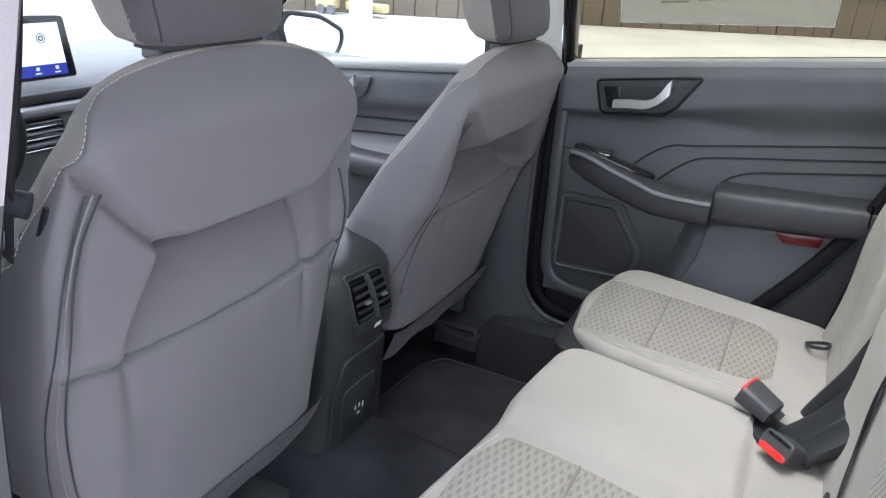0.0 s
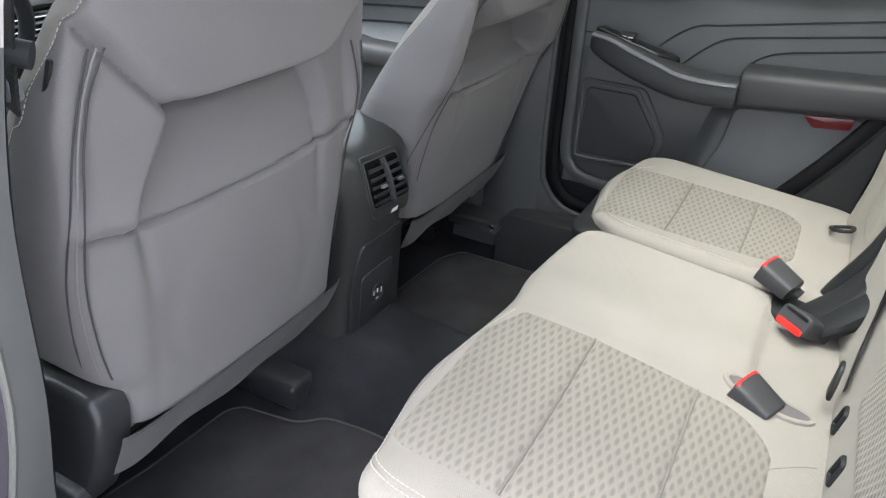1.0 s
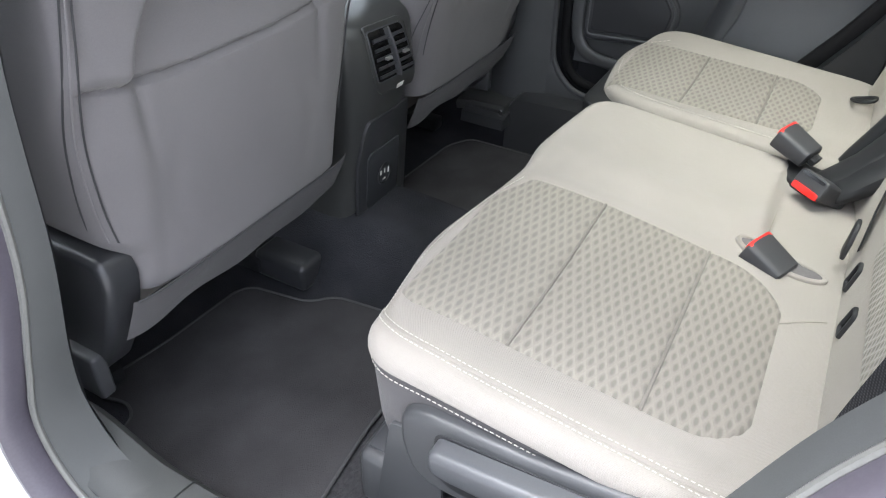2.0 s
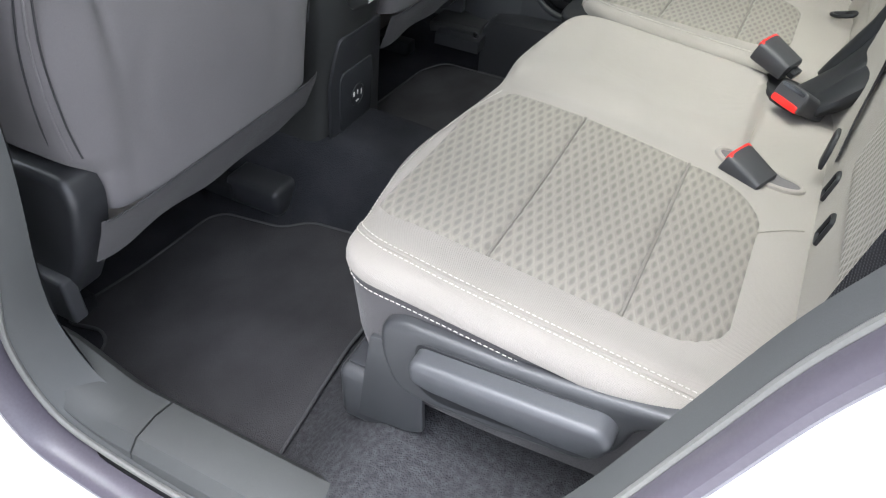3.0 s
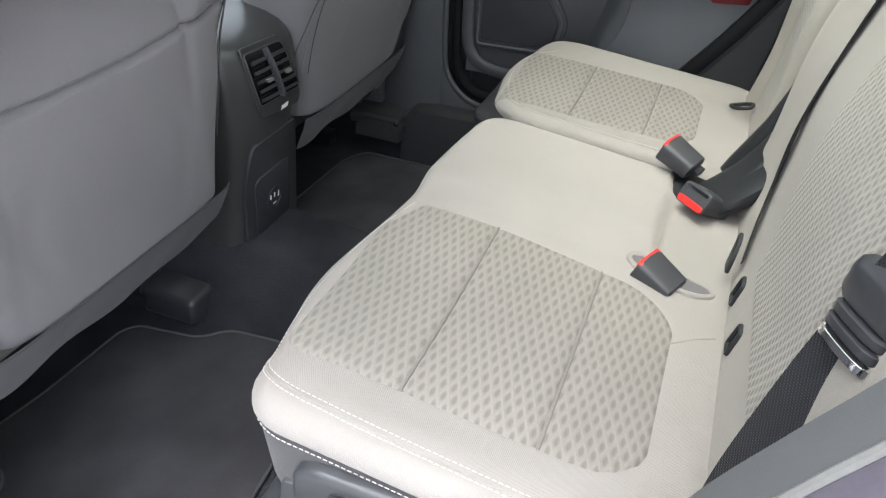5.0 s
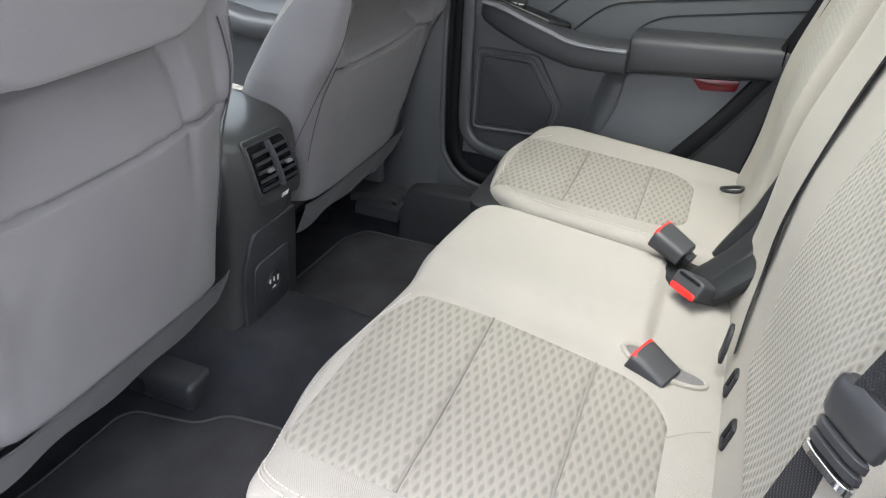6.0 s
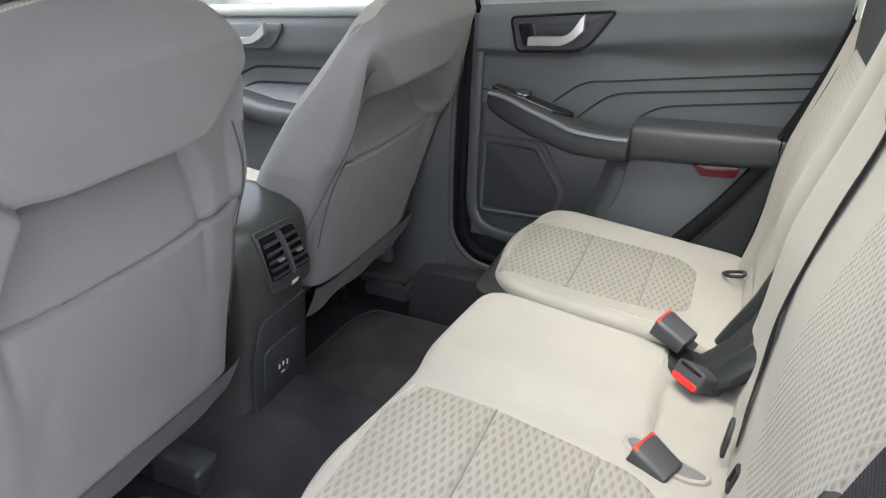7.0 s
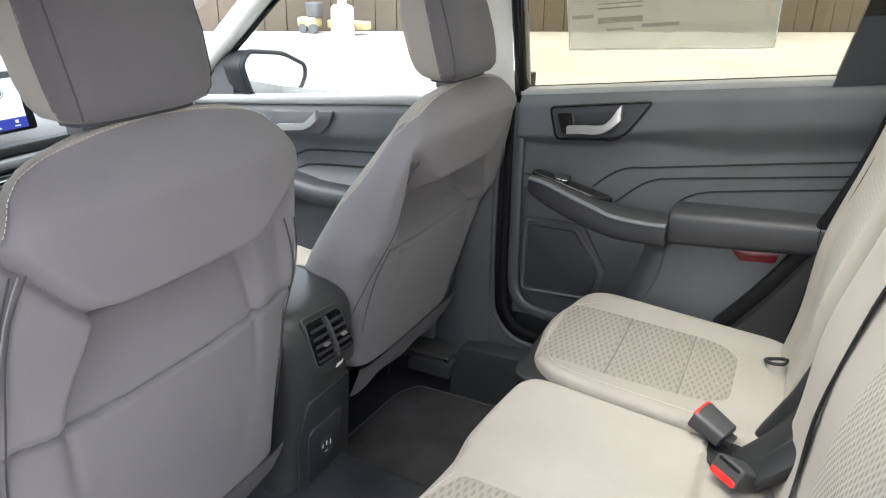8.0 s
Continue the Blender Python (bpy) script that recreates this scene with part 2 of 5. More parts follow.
def tube(pts, r, n=8, smooth=6, up=(0, 0, 1)):
    return sweep(curve_pts(pts, smooth) if smooth else [Vector(p) for p in pts], circle(r, n), up)


def rounded(poly, r, n=5):
    """A polygon with its corners rounded."""
    out, m = [], len(poly)
    for i in range(m):
        p, a, b = Vector(poly[i]), Vector(poly[i - 1]), Vector(poly[(i + 1) % m])
        ra = min(r, (a - p).length * 0.45, (b - p).length * 0.45)
        s, e = p + (a - p).normalized() * ra, p + (b - p).normalized() * ra
        for k in range(n + 1):
            t = k / n
            out.append(s * (1 - t) ** 2 + p * 2 * t * (1 - t) + e * t * t)
    return out


def inset(poly, d):
    """A polygon moved inwards by d at every corner (counter-clockwise polygons)."""
    m, out = len(poly), []
    for i in range(m):
        t = (Vector(poly[(i + 1) % m]) - Vector(poly[i - 1]))
        t = t.normalized() if t.length > 1e-9 else Vector((1, 0))
        out.append(Vector(poly[i]) + Vector((-t.y, t.x)) * d)
    return out


def even(poly, d):
    """The same outline with a point about every d."""
    out, m = [], len(poly)
    for i in range(m):
        a, b = Vector(poly[i]), Vector(poly[(i + 1) % m])
        n = max(1, round((b - a).length / d))
        out += [a + (b - a) * (k / n) for k in range(n)]
    return out


def ccw(poly):
    a = sum(poly[i - 1][0] * poly[i][1] - poly[i][0] * poly[i - 1][1] for i in range(len(poly)))
    return list(poly) if a > 0 else list(reversed(poly))


def plate(poly, put, lo, hi, r=0.004, seg=3, back=True):
    """A plate with a rounded front rim. put(a, b, h) sets a point of its plan at height h, which goes from lo to hi."""
    poly = ccw(poly)
    rows = [(0.0, lo)] if back else []
    rows += [(r * (1 - math.cos(k / seg * math.pi / 2)), hi - r * (1 - math.sin(k / seg * math.pi / 2))) for k in range(seg + 1)]
    return loft([[put(p[0], p[1], h) for p in inset(poly, d)] for d, h in rows])


def box(x0, x1, y0, y1, z0, z1, r=0.004, seg=2):
    bm = bmesh.new()
    bmesh.ops.create_cube(bm, size=1, matrix=Matrix.LocRotScale(((x0 + x1) / 2, (y0 + y1) / 2, (z0 + z1) / 2), None, (x1 - x0, y1 - y0, z1 - z0)))
    if r > 0:
        bmesh.ops.bevel(bm, geom=bm.edges, offset=min(r, 0.45 * min(x1 - x0, y1 - y0, z1 - z0)), segments=seg, affect="EDGES", profile=0.5)
    return bm


def boxes(*rows, r=0.003):
    bm = bmesh.new()
    for a in rows:
        one = box(*a, r=r)
        me = bpy.data.meshes.new("piece")
        one.to_mesh(me)
        one.free()
        bm.from_mesh(me)
        bpy.data.meshes.remove(me)
    return bm


def stitches(path, length, gap, r, off=(0, 0, 0)):
    """A row of short threads along a line."""
    path = [Vector(p) + Vector(off) for p in path]
    d = [0.0]
    for a, b in zip(path, path[1:]):
        d.append(d[-1] + (b - a).length)
    at = lambda s: Vector([float(np.interp(s, d, [p[k] for p in path])) for k in range(3)])
    geos, s = [], 0.0
    while s + length < d[-1]:
        geos.append(sweep([at(s), at(s + length / 2) + Vector((0, 0, r * 0.3)), at(s + length)], circle(r, 5)))
        s += length + gap
    return joined(*geos)


def pillow(poly, top, r, low, rings=10, seg=6, tuck=0.0):
    """A cushion on a plan: rounded rim of radius r, crown top(x, y), sides down to low(x, y)."""
    poly = ccw(poly)
    c = sum((Vector(p) for p in poly), Vector((0, 0))) / len(poly)
    loops = [[(p[0], p[1], low(p[0], p[1])) for p in inset(poly, tuck)], [(p[0], p[1], 0.5 * (low(p[0], p[1]) + top(p[0], p[1]) - r)) for p in inset(poly, tuck * 0.3)]]
    for k in range(seg + 1):
        a = k / seg * math.pi / 2
        loops.append([(p[0], p[1], top(p[0], p[1]) - r * (1 - math.sin(a))) for p in inset(poly, r * (1 - math.cos(a)))])
    rim = inset(poly, r)
    for k in range(1, rings):
        s = 1 - k / rings
        loops.append([(*(c + (Vector(p) - c) * s), top(*(c + (Vector(p) - c) * s))) for p in rim])
    return loft(loops)


# ---- the car's shell ----
FLOOR = 0.285

ground = single("ground", grid([-220, -60, -20, -8, -2, 4, 12, 60, 220], [-220, -60, -20, -8, -2, 4, 12, 60, 220], lambda x, y: (x, y, 0.0)),
                concrete, "pale sunlit concrete yard", "ground", "structure", smooth=False)

# cabin floor with footwells, tunnel and the rise under the rear seat
def floor_z(x, y):
    tunnel = 0.148 * (1 - step(y, 0.085, 0.165)) * step(y, -0.175, -0.055) * (1 - 0.12 * step(x, -0.5, -0.2))
    rise = 0.15 * step(x, -0.27, -0.06) + 0.03 * step(x, 0.05, 0.3)
    side = 0.06 * step(abs(y), 0.66, 0.72) * (1 - step(x, -0.35, -0.15))
    return FLOOR + max(tunnel * (1 - step(x, -0.2, 0.1)), rise) + side


cabin_floor = thing("floor", (0, 0, 0), "black carpeted car floor with a low centre tunnel", "floor", kind="structure")
part("carpet", grid(lin(-1.9, -0.27, 60), lin(-0.74, 0.74, 70), lambda x, y: (x, y, floor_z(x, y))), carpet, cabin_floor)
part("heel_carpet", grid(lin(-0.27, 0.5, 30), lin(-0.74, 0.74, 70), lambda x, y: (x, y, floor_z(x, y))), carpet_light, cabin_floor, "speckled grey carpet under the rear seat")
part("cargo_floor", box(0.5, 1.6, -0.72, 0.72, 0.44, 0.47), carpet, cabin_floor)
part("underbody", box(-2.6, 1.7, -0.78, 0.78, 0.16, 0.20), rubber, cabin_floor)

# roof and headliner, with an unseen glass panel added to light the cabin
ceiling = thing("ceiling", (0, 0, 1.62), "pale grey fabric headliner round an unseen glass panel added for light", "ceiling", kind="structure")
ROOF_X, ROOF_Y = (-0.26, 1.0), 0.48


def roof_z(x, y):
    return 1.64 - 0.05 * (y / 0.6) ** 2 - 0.03 * ((x - 0.2) / 1.2) ** 2


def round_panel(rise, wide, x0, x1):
    """A sheet that leaves the added glass panel's opening free."""
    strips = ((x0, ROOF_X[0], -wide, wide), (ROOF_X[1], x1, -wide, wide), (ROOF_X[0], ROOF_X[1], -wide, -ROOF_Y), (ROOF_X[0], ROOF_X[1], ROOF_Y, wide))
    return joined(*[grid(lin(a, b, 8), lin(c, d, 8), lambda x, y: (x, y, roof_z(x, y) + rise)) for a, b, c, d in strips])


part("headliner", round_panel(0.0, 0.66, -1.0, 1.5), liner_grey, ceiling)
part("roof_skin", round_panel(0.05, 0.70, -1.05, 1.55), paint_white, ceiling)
part("added_roof_pane", grid(lin(ROOF_X[0] - 0.03, ROOF_X[1] + 0.03, 10), lin(-ROOF_Y - 0.03, ROOF_Y + 0.03, 10), lambda x, y: (x, y, roof_z(x, y) + 0.03)), glass_added_roof, ceiling, "unseen tinted glass panel added to light the cabin")

# body side round the open rear door: rubber seal, grey trim, white paint
OPENING = [(-0.385, 1.50), (-0.400, 1.30), (-0.418, 1.05), (-0.446, 0.80), (-0.490, 0.63), (-0.500, 0.53), (-0.462, 0.445), (-0.38, 0.415), (-0.20, 0.405),
           (-0.04, 0.41), (0.035, 0.435), (0.085, 0.48), (0.13, 0.555), (0.187, 0.655), (0.249, 0.787), (0.29, 0.88), (0.327, 0.955), (0.37, 1.04), (0.41, 1.14), (0.44, 1.25), (0.46, 1.38), (0.45, 1.50)]


def side_y(x, z, y_low=-0.76):
    return y_low + 0.075 * step(z, 0.5, 0.95) * step(x, 0.0, 0.1) + 0.10 * step(z, 0.95, 1.6)


def opening_line(grow, y_low):
    flat = [Vector((x, z)) for x, z in OPENING]
    line = []
    for i, p in enumerate(flat):
        t = flat[min(i + 1, len(flat) - 1)] - flat[max(i - 1, 0)]
        slim = 1 - 0.5 * (step(p.x, 0.0, 0.14) if p.x > -0.3 else step(p.y, 0.43, 0.75))
        q = p + Vector((t.y, -t.x)).normalized() * grow * slim
        line.append((q.x, side_y(p.x, q.y, -0.736 + (y_low + 0.736) * slim), q.y))
    return curve_pts(line, 6)


near_side = thing("body_side", (0, -0.8, 0.2), "white car body round an open rear door with grey trim and dark rubber seal", "car body", kind="structure")
part("door_seal", sweep(opening_line(0.052, -0.812), oval(0.012, 0.026, 14, 2.6), (0, -1, 0)), seal_grey, near_side, "glossy grey-violet door seal band")
part("seal_lip", sweep(opening_line(0.027, -0.795), circle(0.0045, 8), (0, -1, 0)), surface("lip_rubber", (0.16, 0.16, 0.15), 0.45), near_side, "thin pale lip beside the seal")
TRIM = [list(sec) for sec in zip(opening_line(0.0, -0.73), opening_line(0.004, -0.742), opening_line(0.016, -0.778), opening_line(0.026, -0.792), opening_line(0.045, -0.72))]
part("opening_trim", loft(TRIM[9:]), plastic_sill, near_side)
part("upper_trim", loft(TRIM[:10]), pale_pillar, near_side, "pale grey upper edge of the opening")
skins = [opening_line(g, y) for g, y in ((0.07, -0.808), (0.082, -0.826), (0.10, -0.836), (0.18, -0.875), (0.48, -0.90))]
part("cant_rail", sweep(curve_pts([(-1.0, -0.665, 1.55), (-0.5, -0.69, 1.585), (0.1, -0.695, 1.595), (0.7, -0.69, 1.58), (1.4, -0.67, 1.52)], 6), oval(0.06, 0.045, 14, 3)), paint_white, near_side, "white roof side rail above the opening")
part("painted_frame", grid(range(len(skins[0])), range(5), lambda i, j: tuple(skins[j][i])), paint_white, near_side)


# B-pillar trim behind the front seat on the open side, with its belt
near_pillar = thing("pillar_trim", (-0.56, -0.7, 0.4), "dark grey moulded pillar trim beside the front seat", "pillar trim", kind="structure")
B_EDGE = sorted([(z, x) for x, z in OPENING[:7]])
part("pillar_panel", grid(lin(0.43, 1.17, 24), lin(0, 1, 10), lambda z, v: (
    interp(z, B_EDGE) - 0.004 - 0.22 * v, -0.728 + 0.035 * math.sin(v * math.pi * 0.6) + 0.10 * step(z, 0.95, 1.6), z)), plastic_sill, near_pillar)
part("upper_panel", grid(lin(1.172, 1.6, 12), lin(0, 1, 10), lambda z, v: (
    interp(z, B_EDGE) - 0.002 - 0.20 * v, -0.731 + 0.035 * math.sin(v * math.pi * 0.6) + 0.10 * step(z, 0.95, 1.6), z)), liner_grey, near_pillar, "pale grey upper cover")

# sill with a scuff plate on the open side
near_sill = thing("sill_trim", (-0.2, -0.75, 0.35), "dark grey plastic sill trim with a joint across it", "sill trim", kind="structure")


def sill_section(x):
    up = 0.05 * step(-x, 0.40, 0.56) + 0.16 * step(x, 0.02, 0.30)
    return [(x, -0.785, 0.405 + up), (x, -0.77, 0.42 + up), (x, -0.735, 0.424 + up), (x, -0.705, 0.418 + up), (x, -0.692, 0.40 + up), (x, -0.690, FLOOR - 0.01), (x, -0.80, FLOOR - 0.01)]


part("front_section", loft([sill_section(x) for x in lin(-0.62, -0.362, 14)]), plastic_sill, near_sill)
part("scuff_plate", loft([sill_section(x) for x in lin(-0.359, 0.24, 26)]), plastic_sill, near_sill)
part("clip", tube([(0.055, -0.70, 0.448), (0.045, -0.705, 0.442), (0.035, -0.72, 0.435)], 0.004), plastic_grip, near_sill)


shell = thing("inner_shell", (0, 0, 0.2), "plain dark inner shell behind the trims", "car body", kind="structure")
part("far_shell", boxes((-1.8, 0.6, 0.765, 0.80, 0.17, 0.60), (-0.62, -0.365, 0.755, 0.80, 0.5, 1.20)), plastic_dark, shell)
part("near_shell", boxes((-1.8, -0.56, -0.80, -0.765, 0.17, 0.60), (-0.56, 0.0, -0.80, -0.765, 0.17, 0.38), (0.0, 0.9, -0.80, -0.77, 0.17, 0.40)), rubber, shell)


# ---- front seats ----
def seat_half(z):
    return interp(z, [(0.54, 0.235), (0.62, 0.245), (0.70, 0.255), (0.80, 0.270), (0.95, 0.281), (1.06, 0.282), (1.13, 0.276), (1.165, 0.268), (1.2, 0.249), (1.225, 0.233), (1.245, 0.210), (1.26, 0.178), (1.271, 0.135), (1.278, 0.085), (1.281, 0.045)])


def seat_deep(z):
    return interp(z, [(0.54, 0.12), (0.64, 0.115), (0.8, 0.095), (0.92, 0.075), (1.0, 0.064), (1.08, 0.054), (1.15, 0.045), (1.21, 0.037), (1.25, 0.025), (1.276, 0.013), (1.281, 0.006)])


def rear_relief(q, z, deep=0.006):
    """How far the padded back stands out: a swelling upper panel, two wings and a pocket between them."""
    a = abs(q)
    b = abs(q - 0.018 * step(z, 0.92, 1.05))
    zt = 1.048 + 0.5 * (b - 0.138 + math.hypot(b - 0.138, 0.018))
    wq = interp(z, [(0.62, 0.185), (0.80, 0.172), (0.92, 0.177), (0.97, 0.170), (1.0, 0.160), (1.02, 0.150), (1.055, 0.132)])
    zw = 0.920 + 0.20 * max(0.0, a - 0.19)
    wing = step(b, wq - 0.010, wq + 0.026) * (1 - 0.45 * step(q, 0.0, 0.1))
    puff = step(z, zw - 0.004, zw + 0.022)
    d = wing * (0.008 + 0.006 * step(z, 0.70, 0.90) + 0.014 * puff)
    d -= 0.007 * bell(z - zw, 0.0040) * step(a, wq - 0.01, wq + 0.02) * (1 - step(a, 0.262, 0.272))
    d -= 0.006 * bell(b - wq, 0.008) * step(z, 0.78, 0.92)
    hem = 0.910 + 0.02 * (q / 0.25) ** 2
    d -= (0.007 * bell(z - hem, 0.0036) + 0.014 * step(z, hem + 0.02, 1.04)) * (1 - wing)
    d -= deep * step(z, hem + 0.004, hem + 0.05) * (1 - wing)
    d += 0.006 * step(hem - z, 0.0, 0.010) * (1 - wing) * (0.4 + 0.6 * step(z, 0.62, 0.85))
    d -= 0.0025 * bell(a - 0.118 - 0.03 * math.sin(z * 19), 0.02) * step(0.88 - z, 0.0, 0.1) * step(z, 0.62, 0.72)
    t = step(z, zt - 0.006 - 0.4 * (deep - 0.006), zt + 0.026 + 0.6 * (deep - 0.006))
    d = d * (1 - t) + 0.044 * t - (0.011 if deep < 0.01 else 0.004) * bell(z - zt, 0.009) * (1 - step(a, 0.23, 0.28))
    m = step(a, 0.236, 0.264) * step(z, 0.88, 0.98)
    return d * (1 - m) + 0.034 * m


PIPE = [(0.70, 0.254), (0.76, 0.263), (0.80, 0.268), (0.88, 0.273), (0.947, 0.274), (1.01, 0.270), (1.06, 0.263), (1.12, 0.248), (1.165, 0.232)]


def hem_angle(z, back=0.0):
    """Where round the section the grey back cover meets the beige front: the sides, and over the top the rear edge."""
    f = -0.85 + (1.35 - 2 * back) * step(z, 0.92 + 0.1 * back, 1.20) + (0.50 + 2 * back) * step(z, 1.225 - 0.1 * back, 1.2775)
    return math.asin(clamp(math.copysign(abs(f) ** (1 / 0.42), f), -1, 1))


def front_seat(cy, out, x_low, lean, drop, wide, back, label):
    """out: -1 or 1, the side of the door."""
    seat = thing("front_seat", (x_low - 0.25, cy, 0.32), label, "car seat", "front seats")
    xr = lambda z: x_low + lean * (z - 0.62)
    low = lambda z: z - drop * step(z, 0.7, 1.2)
    zs = lin(0.612, 1.22, 170) + [1.228, 1.236, 1.244, 1.251, 1.258, 1.264, 1.27, 1.2745, 1.278, 1.2795, 1.281]

    def around(z, a):
        w, d = seat_half(z) * (1 + wide * step(z, 0.75, 0.95)), seat_deep(z)
        c, s = math.cos(a), math.sin(a)
        f = math.copysign(abs(s) ** 0.42, s)
        q = w * math.copysign(abs(c) ** 0.36, c) * (1 - interp(z, [(0.9, 0.0), (1.08, 0.16), (1.2, 0.34), (1.28, 0.3)]) * ((1 - f) / 2) ** 1.2)
        q *= 1 - 0.08 * (1 - step(z, 0.672, 0.715)) * (q * out > 0)
        x = xr(z) - d + d * f
        if s > 0:
            x += rear_relief(-out * q, z, 0.006 + 0.10 * back) * step(f, 0.0, 0.6) * (1 - step(z, 1.19, 1.275))
        else:
            x -= 0.05 * abs(s) * step(abs(q), 0.10, 0.2) * 0.6 * (1 - step(z, 1.0, 1.2))
        return (x, cy + q + 0.016 * step(z, 1.05, 1.2) * (1 - 16 * wide), low(z))

    backrest = part("backrest", grid(zs, lin(-1, 1, 60), lambda z, v: around(z, 1.5 * math.pi + v * (math.pi / 2 + hem_angle(z, back)))), cloth_beige, seat, "beige cloth backrest front")
    part("back_cover", grid([z for z in zs if z < 1.2781], lin(-1, 1, 200), lambda z, v: around(z, math.pi / 2 + v * (math.pi / 2 - hem_angle(z, back)))), cloth_grey, seat, "grey cloth back cover with a sewn map pocket")
    part("top_cap", grid(lin(0, 1, 3), lin(0, 2 * math.pi, 40), lambda u, a: (xr(1.281) - 0.01 + 0.012 * (1 - u) * math.sin(a) - 0.0, cy + 0.06 * (1 - u) * math.cos(a), low(1.281) + 0.001 * u)), cloth_beige, seat)
    zl = lin(0.72, 1.22, 60) + lin(1.221, 1.2772, 80)
    for side in (-1, 1):
        line = []
        for z in zl:
            a = hem_angle(z - 0.003, back) + 0.015
            x, y, zz = around(z, a if side > 0 else math.pi - a)
            line.append(Vector((x + 0.0022 * step(z, 1.1, 1.24), y + 0.0014 * (1 - step(z, 1.24, 1.27)) * side, zz + 0.001 * step(z, 1.24, 1.27))))
        part("stitch_line", stitches(line, 0.0042, 0.0026, 0.0006), thread_white, seat)
    for side in (-1, 1):
        for k, off in enumerate((0.0, 0.006, 0.013)):
            line = []
            for z in lin(0.70, 1.165 if side < 0 else 1.08, 44):
                w = seat_half(z) * (1 + wide * step(z, 0.75, 0.95))
                a = math.acos(clamp((interp(z, PIPE) - off) / w) ** (1 / 0.36))
                line.append(Vector(around(z, a if side > 0 else math.pi - a)) + Vector((0.001, 0, 0)))
            line = [sum((line[max(0, min(len(line) - 1, i + d))] for d in range(-5, 6)), Vector()) / 11 + Vector((0.0035, 0, 0)) for i in range(len(line))]
            part("piping", sweep(line, circle(0.0014 if out < 0 else 0.0009, 6), (1, 0, 0)), thread_grey if k != 1 else cloth_grey_wing, seat)
    if out < 0:
        tx, ty, tz = around(1.125, math.pi - 0.16)
        part("side_tag", plate(rounded([(-0.016, -0.022), (-0.010, -0.024), (0.012, 0.018), (0.006, 0.020)], 0.002), lambda a, b, h: (tx + a, ty - h, tz + b), 0.0, 0.004, 0.001, 2), plastic_black, seat, "small black fabric tag")
    # lower flap that hangs from the pocket's hem
    part("lower_flap", grid(lin(0, 1, 14), lin(-1, 1, 50), lambda u, v: (
        xr(0.637) + 0.004 - 0.030 * u ** 1.3 - 0.010 * abs(v) ** 12 + 0.003 * math.sin(v * 9 + u * 3) * u,
        cy + v * (0.251 - (0.004 - 0.008 * u) * (v * out > 0)), 0.618 - 0.076 * u - 0.003 * math.sin(v * 5 + 1) * u)), cloth_grey_dark, seat, "dark grey cloth flap under the back")
    part("hem_seam", sweep([Vector((xr(0.637) + 0.0045 - 0.010 * abs(v) ** 12, cy + v * 0.249, 0.616)) for v in lin(-0.97, 0.97, 40)], circle(0.0015, 6)), thread_grey, seat)
    # cushion and base
    plan = rounded([(x_low - 0.62, cy - 0.25), (x_low - 0.16, cy - 0.25), (x_low - 0.16, cy + 0.25), (x_low - 0.62, cy + 0.25)], 0.07)
    part("seat_cushion", pillow(plan, lambda x, y: 0.60 - 0.12 * (x - x_low + 0.3) + 0.03 * step(abs(y - cy), 0.14, 0.24), 0.04, lambda x, y: 0.47), cloth_beige, seat)
    part("seat_base", box(x_low - 0.58, x_low - 0.20, cy - 0.21, cy + 0.21, 0.40, 0.50, 0.03), plastic_black, seat)
    hinge = ccw(rounded([(x_low - 0.30, 0.44), (x_low - 0.105, 0.44), (x_low - 0.068, 0.50), (x_low - 0.038, 0.56), (x_low - 0.018, 0.62), (x_low - 0.010, 0.66), (x_low - 0.024, 0.690), (x_low - 0.07, 0.694), (x_low - 0.16, 0.686), (x_low - 0.30, 0.675)], 0.034, 7))
    y0, y1 = cy + out * 0.222, cy + out * 0.274
    part("hinge_cover", plate(hinge, lambda a, b, h: (a, y0 + (y1 - y0) * h / 0.05, b), 0.0, 0.05, 0.014, 6), plastic_hinge, seat, "black plastic recliner hinge cover")
    part("side_valance", box(x_low - 0.40, x_low - 0.080, cy + out * 0.279 - 0.013, cy + out * 0.279 + 0.013, 0.42, 0.503, 0.006, 3), plastic_cover, seat)
    for side in (-1, 1):
        rail = part("seat_rail", box(x_low - 0.60, x_low - 0.20, cy + side * 0.2 - 0.022, cy + side * 0.2 + 0.022, 0.30, 0.335), plastic_black, seat)
        if side == -out:
            yb = cy + side * 0.232
            part("rail_cover", box(x_low - 0.22, x_low - 0.085, yb - 0.046, yb + 0.044, FLOOR, 0.350, 0.014, 5), plastic_hinge, rail)
    # headrest on two posts
    hx, hz = xr(1.28) - 0.006, low(1.284)
    hloops, fl, bl = [], [], []
    zz = [0.0, 0.007, 0.02, 0.045, 0.09, 0.14, 0.18, 0.208, 0.222, 0.228]
    ww = [0.092, 0.108, 0.115, 0.119, 0.122, 0.121, 0.115, 0.10, 0.078, 0.04]
    dd = [0.034, 0.05, 0.062, 0.068, 0.07, 0.066, 0.056, 0.042, 0.028, 0.01]

    def head(i, a):
        c, s = math.cos(a), math.sin(a)
        w, d = ww[i], dd[i]
        return (hx - 0.022 - 0.24 * zz[i] + d * math.copysign(abs(s) ** 0.6, s), cy + w * math.copysign(abs(c) ** 0.6, c), hz + zz[i])

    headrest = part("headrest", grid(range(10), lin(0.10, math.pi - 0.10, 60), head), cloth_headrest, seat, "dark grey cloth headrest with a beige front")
    part("headrest_front", grid(range(10), lin(math.pi - 0.10, 2 * math.pi + 0.10, 50), head), cloth_beige, headrest)
